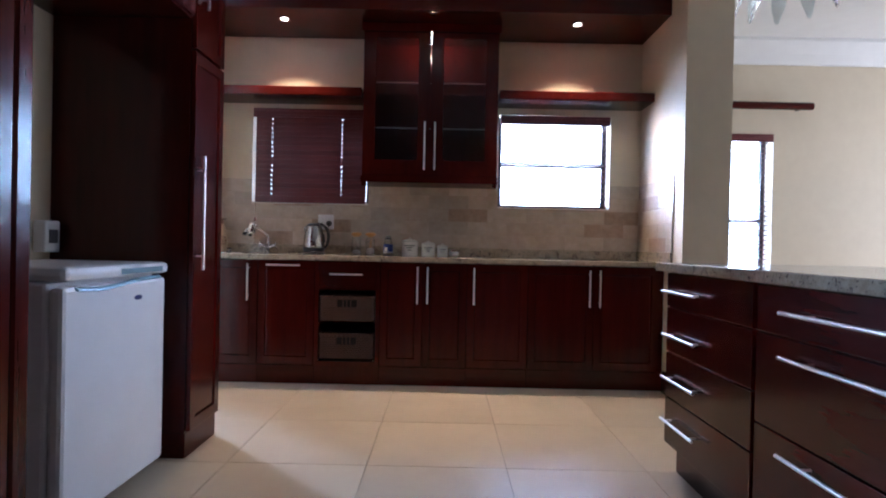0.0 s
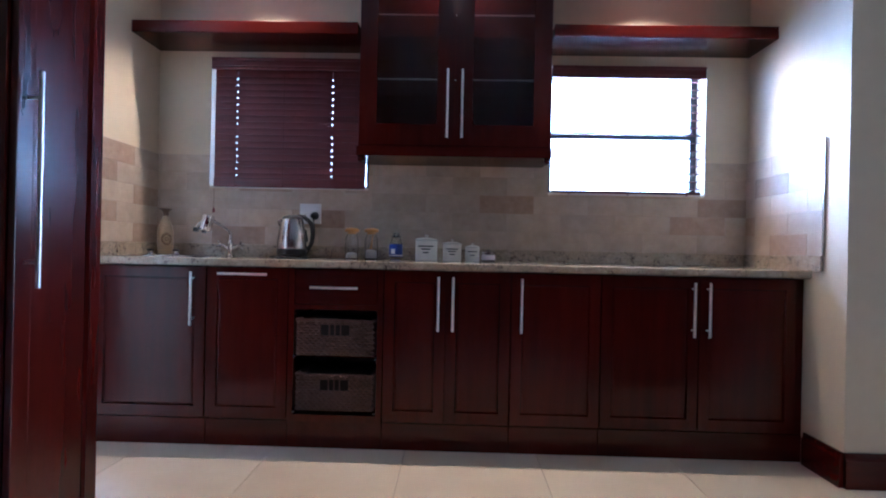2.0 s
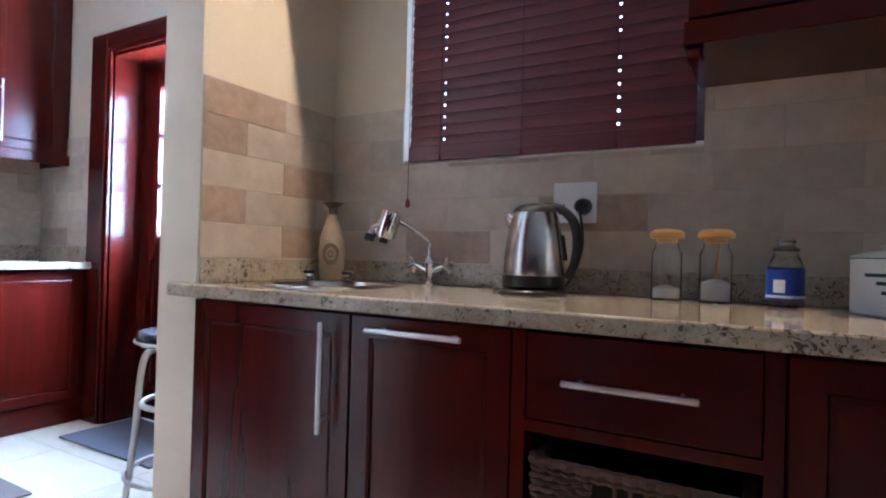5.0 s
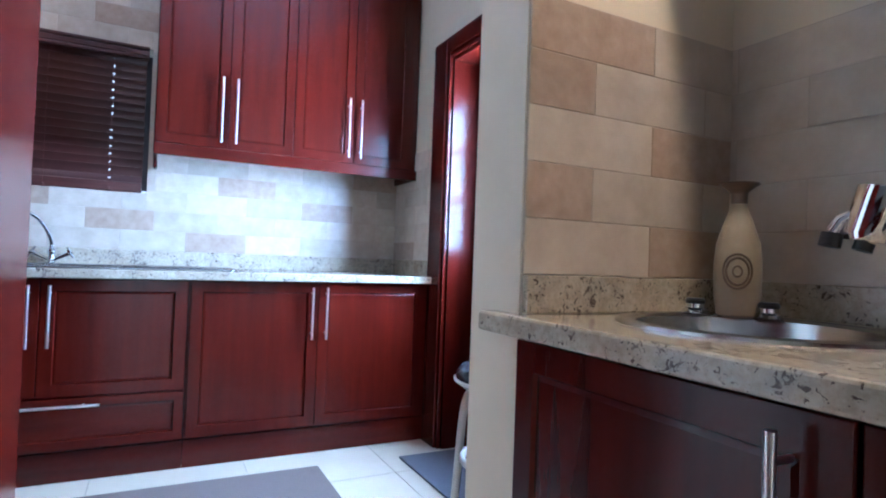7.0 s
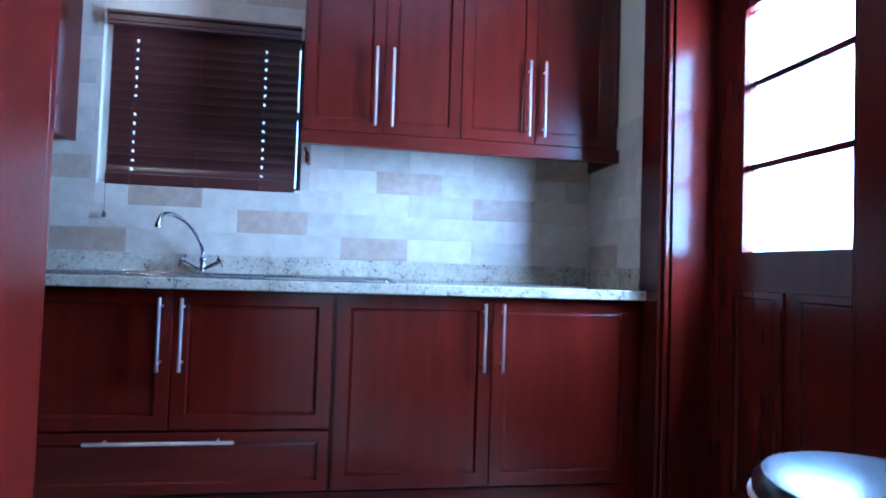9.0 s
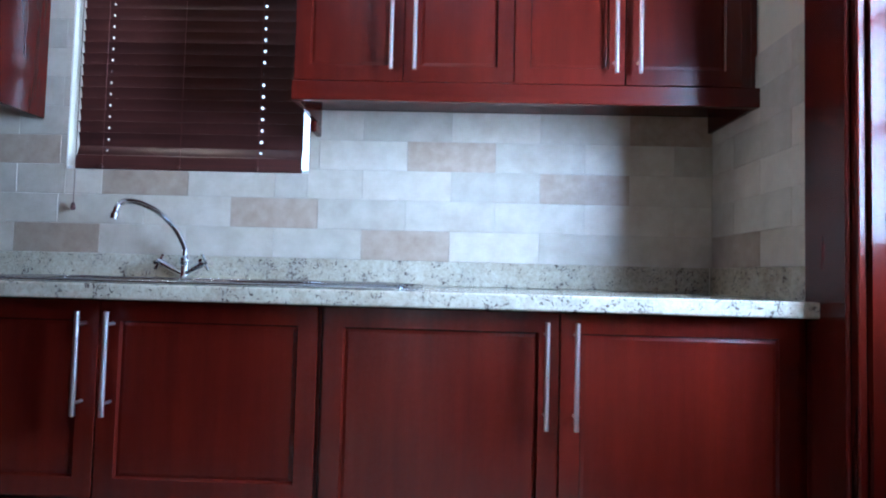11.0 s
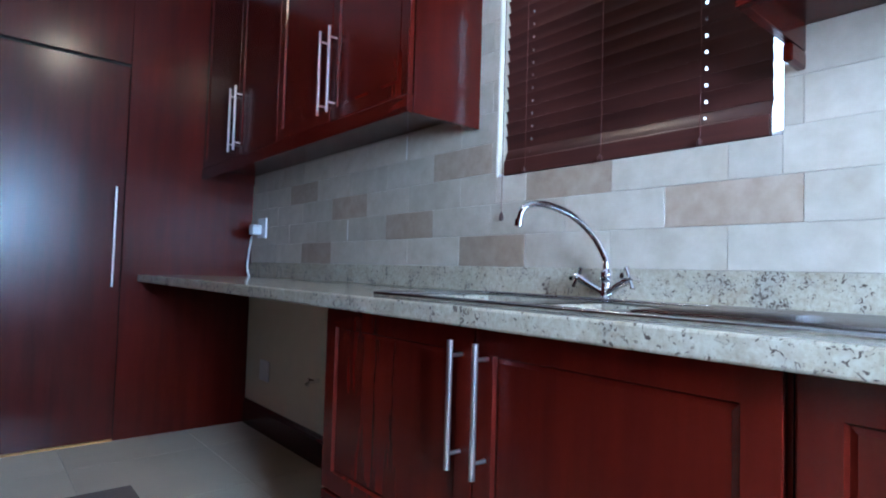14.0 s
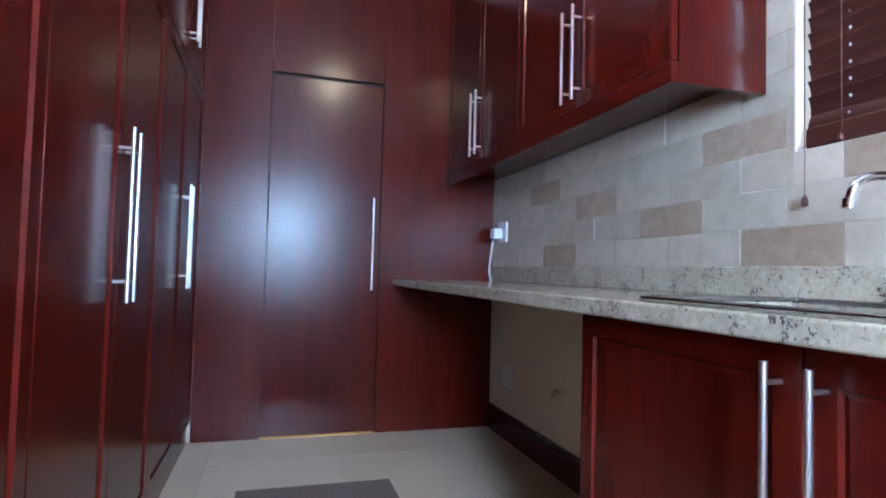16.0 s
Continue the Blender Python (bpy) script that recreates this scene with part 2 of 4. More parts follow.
def tube(bm, pts, r, seg=10, closed=False, flat=1.0):
    pts = [Vector(p) for p in pts]
    n, rings = len(pts), []
    side = None
    for i, p in enumerate(pts):
        a = pts[i - 1] if (i or closed) else p
        b = pts[(i + 1) % n] if (i < n - 1 or closed) else p
        d = (b - a).normalized()
        if side is None:
            side = d.orthogonal().normalized()
        side = (side - d * side.dot(d)).normalized()
        up = d.cross(side)
        rad = r[i] if isinstance(r, (list, tuple)) else r
        rings.append([bm.verts.new(p + rad * (math.cos(2 * math.pi * k / seg) * side + flat * math.sin(2 * math.pi * k / seg) * up)) for k in range(seg)])
    for i in range(n if closed else n - 1):
        a, b = rings[i], rings[(i + 1) % n]
        for k in range(seg):
            bm.faces.new((a[k], a[(k + 1) % seg], b[(k + 1) % seg], b[k]))
    if not closed:
        bm.faces.new(list(reversed(rings[0])))
        bm.faces.new(rings[-1])
    return bm


def smooth_path(pts, steps=6):
    """Points along a Catmull-Rom curve through pts."""
    p = [Vector(q) for q in pts]
    p = [2 * p[0] - p[1], *p, 2 * p[-1] - p[-2]]
    out = []
    for a, b, c, d in zip(p, p[1:], p[2:], p[3:]):
        for i in range(steps):
            s = i / steps
            out.append(0.5 * (2 * b + (c - a) * s + (2 * a - 5 * b + 4 * c - d) * s * s + (3 * b - a - 3 * c + d) * s ** 3))
    return out + [p[-2]]


def cells(u0, u1, z0, z1, holes):
    us = sorted({u0, u1, *(v for h in holes for v in h[:2] if u0 < v < u1)})
    zs = sorted({z0, z1, *(v for h in holes for v in h[2:] if z0 < v < z1)})
    for a, b in zip(us, us[1:]):
        for c, d in zip(zs, zs[1:]):
            if not any(h[0] <= (a + b) / 2 <= h[1] and h[2] <= (c + d) / 2 <= h[3] for h in holes):
                yield a, b, c, d


def wall(name, axis, at, thick, u0, u1, z0, z1, holes=(), mat=None, label="cream painted plaster wall", category="wall"):
    """A wall along x (axis 'x', at y) or along y (axis 'y', at x), with real openings."""
    bm = bmesh.new()
    for a, b, c, d in cells(u0, u1, z0, z1, holes):
        if axis == "x":
            box(bm, a, b, min(at, at + thick), max(at, at + thick), c, d)
        else:
            box(bm, min(at, at + thick), max(at, at + thick), a, b, c, d)
    bmesh.ops.remove_doubles(bm, verts=bm.verts[:], dist=0.0002)
    return solid(name, bm, mat or PAINT, label, category, kind="structure")


def door_leaf(x0, x1, z0, z1, t=0.02, rail=0.065, sunk=0.008, y=0.0):
    """A cabinet front in x and z, facing -y, with a sunk panel."""
    bm = boxed(x0, x1, y, y + t, z0, z1, bevel=0.0025)
    if rail:
        front = min(bm.faces, key=lambda f: (round(f.calc_center_median().y, 5), -f.calc_area()))
        bmesh.ops.inset_region(bm, faces=[front], thickness=min(rail, (x1 - x0) * 0.3, (z1 - z0) * 0.3), depth=0)
        bmesh.ops.inset_region(bm, faces=[front], thickness=0.006, depth=-sunk)
        bmesh.ops.inset_region(bm, faces=[front], thickness=0.012, depth=0.002)
    return bm


def bar_handle(a, b, out=0.034, r=0.0062):
    """A round bar handle from a to b on the plane y = 0, standing out towards -y on two posts."""
    a, b = Vector(a), Vector(b)
    off = Vector((0, -out, 0))
    bm = tube(bmesh.new(), [a + off, b + off], r, 10)
    d = (b - a)
    for s in (0.12, 0.88):
        tube(bm, [a + d * s, a + d * s + off], r * 0.7, 8)
    return bm


def cabinet(name, m, w, h, depth, fronts, label, group="", z0=0.0, plinth=0.13, body_mat=None, category="cabinet", slab_fronts=False):
    """A cabinet whose fronts lie on y = 0 and face -y. Fronts: (kind, x0, x1, z0, z1, handle)."""
    c = thing(name, m, label, category, group)
    part("body", boxed(0, w, 0.021, depth, z0 + plinth, h), body_mat or WOOD, c)
    if plinth:
        part("plinth", boxed(0, w, 0.018, depth, z0, z0 + plinth - 0.002), WOOD_FLAT, c)
    for kind, a, b, c0, c1, grip in fronts:
        leaf = part(kind, door_leaf(a + 0.0015, b - 0.0015, c0 + 0.0015, c1 - 0.0015, rail=0 if slab_fronts else 0.05 if kind == "drawer" else 0.068), WOOD_FLAT if kind == "drawer" else WOOD, c)
        if grip and grip[0] == "v":
            part("handle", bar_handle((grip[1], 0, grip[2]), (grip[1], 0, grip[3])), NICKEL, leaf, "brushed steel bar handle", True)
        elif grip:
            part("handle", bar_handle((grip[1], 0, grip[3]), (grip[2], 0, grip[3])), NICKEL, leaf, "brushed steel bar handle", True)
    return c


# ---- structure ----
CEIL, SCUL_CEIL = 2.865, 2.70
wall("wall_north", "x", 4.40, 0.24, -1.65, 2.245, 0, CEIL, [(-1.17, -0.235, 1.31, 2.06), (0.805, 1.70, 1.305, 2.055)])
wall("wall_dining", "x", 4.92, 0.22, 2.245, 6.0, 0, CEIL, [(2.65, 3.305, 0.78, 2.05)])
wall("pillar_east", "y", 1.94, 0.305, 3.557, 4.40, 0, CEIL, label="cream plaster pillar at the end of the counter", category="pillar")
wall("wall_pillar_back", "y", 2.045, 0.20, 4.64, 5.14, 0, CEIL)
wall("wall_between", "y", -1.65, 0.17, 3.835, 4.40, 0, CEIL, label="cream plaster wall end beside the sink", category="wall")
wall("wall_back_to_back", "y", -1.85, 0.44, -0.35, 2.968, 0, CEIL, label="pale plaster wall between kitchen and scullery")
wall("wall_scullery_west", "y", -4.075, -0.24, -0.10, 4.635, 0, CEIL, [(2.295, 3.185, 1.305, 2.085)])
wall("wall_scullery_north", "x", 4.635, 0.24, -4.315, -1.65, 0, CEIL, [(-3.335, -2.49, -0.01, 2.11)])
wall("wall_scullery_south", "x", 0.095, -0.15, -4.075, -1.85, 0, CEIL)
# out-of-view wall, given mahogany so that little light bounces back
wall("wall_kitchen_west", "y", -1.60, 0.19, -4.6, -0.35, 0, CEIL, mat=WOOD, label="unseen closing wall, dark wood to cut bounced light")
wall("wall_east", "y", 6.0, 0.2, -4.6, 5.14, 0, CEIL, [(2.5, 4.6, 0.02, 2.4)])
# also unseen, and dark to hold down bounced light
wall("wall_south", "x", -4.6, -0.2, -1.6, 6.2, 0, CEIL, mat=WOOD, label="unseen closing wall, dark wood to cut bounced light")
solid("ceiling", boxed(-1.65, 6.2, -4.8, 5.14, CEIL, CEIL + 0.15), WHITE, "smooth white plaster ceiling", "ceiling", kind="structure")
solid("ceiling_scullery", boxed(-4.315, -1.65, -0.1, 4.875, SCUL_CEIL, CEIL), WHITE, "smooth white plaster ceiling", "ceiling", kind="structure")
solid("ground", boxed(-40, 40, -40, 40, -0.30, -0.06), GROUT, "pale paved ground outside the house", "ground", kind="structure")
solid("backdrop", boxed(-8, 12, 8.0, 8.1, -0.06, 7.0), OUTSIDE, "bright hazy distance outside the windows", "backdrop", kind="structure")
solid("backdrop_west", boxed(-8.1, -8.0, -3, 8, -0.06, 7.0), OUTSIDE, "bright hazy distance outside the window", "backdrop", kind="structure")

floor = solid("floor", boxed(-4.315, 6.2, -4.8, 5.14, -0.06, -0.004), GROUT, "large polished cream floor tiles with fine grout lines", "floor", kind="structure")


def sweep(name, profile, a, b, mat, label, category):
    """A straight moulding from a to b (level): profile of (out, up), out to the left of the way."""
    a, b = Vector(a), Vector(b)
    d = (b - a).normalized()
    out = Vector((-d.y, d.x, 0))
    bm = bmesh.new()
    ends = [[bm.verts.new(p + out * o + Vector((0, 0, u))) for o, u in profile] for p in (a, b)]
    n = len(profile)
    for i in range(n):
        bm.faces.new((ends[0][i], ends[0][(i + 1) % n], ends[1][(i + 1) % n], ends[1][i]))
    bm.faces.new(ends[0])
    bm.faces.new(list(reversed(ends[1])))
    return solid(name, bm, mat, label, category, kind="structure")


CORNICE = [(0, 0), (0.03, 0), (0.04, 0.02), (0.07, 0.08), (0.13, 0.15), (0.15, 0.17), (0.15, 0.2), (0, 0.2)]
sweep("cornice", CORNICE, (6.0, 4.92, CEIL - 0.2), (2.245, 4.92, CEIL - 0.2), WHITE, "white moulded plaster cornice", "cornice")
sweep("cornice", CORNICE, (2.245, 4.92, CEIL - 0.2), (2.245, 3.557, CEIL - 0.2), WHITE, "white moulded plaster cornice", "cornice")
sweep("cornice", CORNICE, (2.245, 3.557, CEIL - 0.2), (1.94, 3.557, CEIL - 0.2), WHITE, "white moulded plaster cornice", "cornice")
SKIRT = [(0, 0), (0.018, 0), (0.018, 0.12), (0.012, 0.13), (0.010, 0.15), (0, 0.15)]
for a, b in [((2.245, 3.557), (1.94, 3.557)), ((1.94, 3.557), (1.94, 3.82)), ((2.245, 4.92), (2.245, 3.557)), ((6, 4.92), (2.245, 4.92)),
             ((-1.65, 3.835), (-1.65, 4.40)), ((-1.48, 3.835), (-1.65, 3.835)), ((-4.075, 2.24), (-4.075, 0.14)), ((-1.65, 4.635), (-2.37, 4.635))]:
    sweep("baseboard", SKIRT, (*a, 0), (*b, 0), WOOD_FLAT, "dark-stained wooden baseboard", "baseboard")


# ---- windows, blinds, doors ----
def window(name, m, w, h, bars, label):
    """A window in x and z from the corner, glass at y = 0.14 of the wall."""
    win = thing(name, m, label, "window", kind="structure")
    bm = bmesh.new()
    for a, b, c, d in cells(0, w, 0, h, [(0.035, w - 0.035, 0.035, h - 0.035)]):
        box(bm, a, b, 0.13, 0.17, c, d)
    part("window_frame", bm, FRAME, win)
    for z in bars:
        part("transom", boxed(0.03, w - 0.03, 0.125, 0.165, z - 0.02, z + 0.02, bevel=0.003), FRAME, win)
    levels = [0.035, *bars, h - 0.035]
    for a, b in zip(levels, levels[1:]):
        pane = part("pane", boxed(0.03, w - 0.03, 0.148, 0.152, a, b), GLASS, win)
        pane.visible_shadow = False
    part("window_sill", boxed(0.0, w, 0.0, 0.13, 0.0005, 0.012, bevel=0.003), WHITE, win)
    return win


window("window_1", pose(-1.17, 4.40, 1.31), 0.935, 0.75, [0.36], "dark framed window behind a closed blind")
window("window_2", pose(0.805, 4.40, 1.305), 0.895, 0.75, [0.37], "dark framed window, bright daylight behind it")
window("window_3", pose(2.65, 4.92, 0.78), 0.655, 1.27, [0.50], "tall narrow dark framed window, bright daylight behind")
window("window_4", pose(-4.075, 2.295, 1.305, 0, 0, 90), 0.89, 0.78, [0.40], "dark framed scullery window behind a closed blind")
# this one is out of view, added for the dining wall's fill
window("added_window", pose(6.0, 4.6, 0.02, 0, 0, -90), 2.1, 2.38, [1.9], "wide glazed opening added out of view to light the dining room")


def slat_mesh(w, cords, mat):
    """One slightly crowned slat with a route hole at each cord."""
    bm = bmesh.new()
    arc = [(-0.025, 0.0), (-0.012, 0.0026), (-0.004, 0.0034), (0.004, 0.0034), (0.012, 0.0026), (0.025, 0.0)]
    xs = sorted({0.0, w, *(c - 0.0035 for c in cords), *(c + 0.0035 for c in cords)})
    for a, b in zip(xs, xs[1:]):
        hole = any(abs((a + b) / 2 - c) < 0.003 for c in cords)
        for k, ((y0, z0), (y1, z1)) in enumerate(zip(arc, arc[1:])):
            if not (hole and k == 2):
                bm.faces.new([bm.verts.new(p) for p in ((a, y0, z0), (b, y0, z0), (b, y1, z1), (a, y1, z1))])
    bmesh.ops.remove_doubles(bm, verts=bm.verts[:], dist=0.0001)
    bmesh.ops.recalc_face_normals(bm, faces=bm.faces[:])
    bmesh.ops.solidify(bm, geom=bm.faces[:], thickness=0.0022)
    return mesh_of(bm, "slat", mat, True)


def blind(m, w, h, tilt, label, cords, wand=True, pitch=0.0425, mat=BLIND):
    """A wooden slatted blind hanging from z = 0 down to -h, its back on y = 0.03."""
    b = thing("venetian_blind", m, label, "blind", "wooden blinds")
    bm = boxed(-0.01, w + 0.01, -0.022, -0.006, -0.066, 0.0, bevel=0.003)
    for z0, z1, out in ((-0.066, -0.052, 0.006), (-0.048, -0.020, 0.004), (-0.016, 0.0, 0.010)):
        box(bm, -0.01, w + 0.01, -0.0225 - out, -0.0215, z0, z1, bevel=0.0035)
    part("valance", bm, mat, b, "moulded wooden valance")
    part("head_rail", boxed(0, w, -0.004, 0.045, -0.045, -0.004), mat, b)
    shut = abs(tilt) > 40
    if shut:
        part("bottom_rail", boxed(0, w, 0.004, 0.020, -h, -h + 0.052, bevel=0.004), mat, b)
    else:
        part("bottom_rail", boxed(0, w, -0.004, 0.048, -h, -h + 0.022, bevel=0.004), mat, b)
    n = int((h - 0.11) / pitch)
    me = slat_mesh(w, cords, mat)
    for i in range(n + 1):
        s = new("slat", me)
        s.parent = b
        z = -0.075 - i * (h - (0.145 if shut else 0.115)) / n
        s.matrix_basis = pose(0, 0.02, z, (tilt + 1.5 * math.sin(i * 2.1)) if not shut or i < n else 70 if tilt < -70 else tilt, 0, 0)
    for x in (*cords, sum(cords) / 2):
        bm = bmesh.new()
        for y in (-0.008, 0.047):
            tube(bm, [(x, y, -0.05), (x, y, -h + 0.02)], 0.0011, 6)
        part("ladder_cord", bm, CORD, b)
        part("cord_knob", lathe(bmesh.new(), [(0.003, 0), (0.007, 0.004), (0.006, 0.014), (0.002, 0.02)], 10, (x, -0.012, -h - 0.004)), mat, b, smooth=True)
    if wand:
        bm = tube(bmesh.new(), [(0.014, -0.014, -0.05), (0.014, -0.014, -h - 0.13)], 0.0013, 6)
        part("pull_cord", bm, CORD, b)
        part("cord_tassel", lathe(bmesh.new(), [(0.003, 0.03), (0.008, 0.02), (0.009, 0.004), (0.004, 0)], 10, (0.014, -0.014, -h - 0.155)), mat, b, "small turned wooden tassel", True)
    return b


blind(pose(-1.145, 4.385, 2.06), 0.89, 0.745, 76, "dark red wooden blind with closed slats in the window", (0.13, 0.69), pitch=0.0395)
blind(pose(0.825, 4.405, 2.045), 0.855, 0.735, 11, "dark red wooden blind with open slats in the window", (0.10, 0.77), False)
blind(pose(2.67, 4.925, 2.045), 0.615, 1.24, 8, "dark wooden blind with open slats in the narrow window", (0.10, 0.50), False)
blind(pose(-4.06, 2.33, 2.085, 0, 0, 90), 0.83, 0.78, -77, "dark brown wooden blind with closed slats above the sink", (0.108, 0.676), mat=BLIND_BROWN)
solid("curtain_rod", tube(bmesh.new(), [(2.55, 4.82, 2.28), (3.58, 4.82, 2.28)], 0.033, 12), WOOD_FLAT, "dark wooden curtain rail on the dining wall", "curtain rail", smooth=True)
for x in (2.7, 3.5):
    solid("rod_bracket", boxed(x - 0.012, x + 0.012, 4.815, 4.92, 2.26, 2.285), WOOD_FLAT, "dark wooden bracket of a curtain rail", "bracket")

# back door in a deep wooden lining
lining = thing("door_frame", pose(-3.335, 4.635, 0), "dark mahogany door lining with moulded architrave", "door frame", kind="structure")
for name, dims in (("jamb", (0.002, 0.03, 0.0, 0.24, 0, 2.108)), ("jamb", (0.813, 0.843, 0.0, 0.24, 0, 2.108)), ("head", (0.03, 0.813, 0.0, 0.24, 2.078, 2.108))):
    part(name, boxed(*dims), WOOD, lining)
for x0, x1, z0, z1 in ((-0.175, 0.018, 0, 2.215), (0.827, 0.96, 0, 2.215)):
    bm = boxed(x0, x1, -0.022, -0.001, z0, z1, bevel=0.004)
    box(bm, x0 + 0.02, x1 - 0.02, -0.034, -0.021, z0, z1 - 0.02, bevel=0.005)
    part("architrave", bm, WOOD, lining)
bm = boxed(0.019, 0.826, -0.022, -0.001, 2.095, 2.215, bevel=0.004)
box(bm, 0.0, 0.845, -0.034, -0.021, 2.115, 2.195, bevel=0.005)
part("architrave", bm, WOOD_FLAT, lining)
leaf = thing("door_1", pose(-3.304, 4.77, 0.012), "dark mahogany back door with three glass panes", "door", kind="structure")
bm = bmesh.new()
for a, b, c, d in cells(0, 0.781, 0, 2.06, [(0.165, 0.632, 1.053, 1.915)]):
    box(bm, a, b, 0.03, 0.075, c, d)
part("door_leaf", bm, WOOD, leaf)
for z in (1.345, 1.635):
    part("glazing_bar", boxed(0.165, 0.632, 0.032, 0.07, z - 0.011, z + 0.011), WOOD_FLAT, leaf)
for a, b in ((1.053, 1.334), (1.356, 1.624), (1.646, 1.915)):
    p = part("pane", boxed(0.16, 0.637, 0.05, 0.055, a, b), GLASS, leaf)
    p.visible_shadow = False
for x0, x1, z0, z1 in ((0.13, 0.37, 0.2, 0.92), (0.41, 0.65, 0.2, 0.92)):
    part("door_panel", door_leaf(x0, x1, z0, z1, 0.012, 0.03, 0.006, 0.02), WOOD, leaf)

# ---- kitchen: dropped ceiling, lamps, upper cabinet, shelves ----
bulk = thing("bulkhead", pose(0.2, 3.82, 2.637), "dark mahogany dropped ceiling panel over the counter", "bulkhead", kind="structure")
part("soffit", boxed(-1.678, 1.738, 0.02, 0.578, 0.0, 0.03), WOOD_FLAT, bulk)
bm = boxed(-1.738, 1.742, 0.0, 0.02, 0.0, 0.198)
box(bm, -1.738, 1.742, -0.025, -0.001, 0.12, 0.198, bevel=0.008)
box(bm, -1.738, 1.742, -0.045, -0.026, 0.16, 0.198, bevel=0.006)
part("fascia", bm, WOOD_FLAT, bulk)


def downlight(x, y, z):
    d = thing("downlight", pose(x, y, z), "small round recessed downlight, switched on", "downlight", "ceiling downlights")
    part("rim", lathe(bmesh.new(), [(0.030, -0.002), (0.043, -0.005), (0.044, -0.001), (0.030, -0.0005)], 24, caps=False), STEEL, d, smooth=True)
    part("bulb", lathe(bmesh.new(), [(0.004, -0.004), (0.022, -0.003), (0.027, -0.0008)], 20), BULB, d, "glowing lamp glass", True)


# the last is unseen, added to go with the kitchen floor's fill
for x, y, z in ((-0.825, 4.02, 2.637), (1.33, 4.02, 2.637), (-3.2, 2.05, SCUL_CEIL), (0.25, 2.7, CEIL)):
    downlight(x, y, z)

uc = thing("display_cabinet", pose(-0.245, 4.07, 1.457), "dark mahogany wall cabinet with two glass doors, lit inside", "cabinet")
W, H = 1.01, 1.18
for nm, d in (("side_panel", (0, 0.02, 0.021, 0.328, 0.05, H)), ("side_panel", (W - 0.02, W, 0.021, 0.328, 0.05, H)), ("back_panel", (0.02, W - 0.02, 0.315, 0.328, 0.05, H)),
              ("bottom_panel", (0.02, W - 0.02, 0.021, 0.315, 0.05, 0.07)), ("top_panel", (0.02, W - 0.02, 0.021, 0.315, H - 0.05, H)), ("light_rail", (-0.005, W + 0.005, -0.012, 0.328, 0.0, 0.049)),
              ("crown", (-0.012, W + 0.012, -0.02, 0.02, H - 0.06, H))):
    part(nm, boxed(*d, bevel=0.002), WOOD_FLAT if nm in ("light_rail", "crown", "bottom_panel", "top_panel") else WOOD, uc)
for x in (0.0, W - 0.03):
    part("bracket_foot", boxed(x, x + 0.03, 0.0, 0.05, -0.028, -0.0005, bevel=0.008), WOOD, uc)
for k, x0, x1, hx in ((0, 0.004, W / 2 - 0.002, W / 2 - 0.038), (1, W / 2 + 0.002, W - 0.004, W / 2 + 0.038)):
    bm = bmesh.new()
    for a, b, c, d in cells(x0, x1, 0.06, H - 0.062, [(x0 + 0.092, x1 - 0.092, 0.17, H - 0.10)]):
        box(bm, a, b, 0.0, 0.019, c, d)
    dr = part("door", bm, WOOD, uc)
    pane = part("glass_pane", boxed(x0 + 0.088, x1 - 0.088, 0.009, 0.013, 0.166, H - 0.096), SMOKED, dr, "smoked glass pane")
    part("handle", bar_handle((hx, 0, 0.096), (hx, 0, 0.45)), NICKEL, dr, "brushed steel bar handle", True)
for z in (0.408, 0.748):
    part("glass_shelf", boxed(0.021, W - 0.021, 0.03, 0.31, z, z + 0.008), SHELF_GLASS, uc, "thin glass shelf")
    # opaque pale strip paints the light caught along the shelf front
    part("shelf_edge", boxed(0.021, W - 0.021, 0.0265, 0.0295, z, z + 0.008, bevel=0.001), CERAMIC, uc, "pale strip for the light caught by the glass edge")
part("cabinet_lamp", lathe(bmesh.new(), [(0.02, 0), (0.028, 0.006), (0.028, 0.02)], 18, (W / 2, 0.13, H - 0.072)), BULB, uc, "small lit cabinet lamp", True)


def shelf(x0, x1):
    s = thing("wall_shelf", pose(x0, 4.10, 2.105), "thick dark mahogany shelf above the window", "shelf", "shelves above the windows")
    part("board", boxed(0, x1 - x0, 0.0, 0.298, 0.0, 0.065, bevel=0.004), WOOD_FLAT, s)


shelf(-1.478, -0.26)
shelf(0.778, 1.938)

# ---- kitchen: base cabinets, baskets, worktop ----
K, TOP, BOT = 3.83, 0.866, 0.14
V = (0.585, 0.843)


def base(x0, x1, fronts, label, name="base_cabinet"):
    return cabinet(name, pose(x0, K, 0), x1 - x0, 0.868, 0.565, fronts, label, "kitchen base cabinets")


def door_front(x0, a, b, hx):
    return ("door", a - x0, b - x0, BOT, TOP, ("v", hx - x0, *V))


base(-1.478, -0.924, [door_front(-1.478, -1.478, -0.924, -0.985)], "dark mahogany sink cabinet with one panelled door")
base(-0.922, -0.522, [("door", 0, 0.40, BOT, TOP, ("h", 0.067, 0.303, 0.837))], "dark mahogany cabinet with a pull-out panelled front")
bu = thing("basket_unit", pose(-0.52, K, 0), "dark mahogany unit with a drawer above two open basket bays", "cabinet", "kitchen base cabinets")
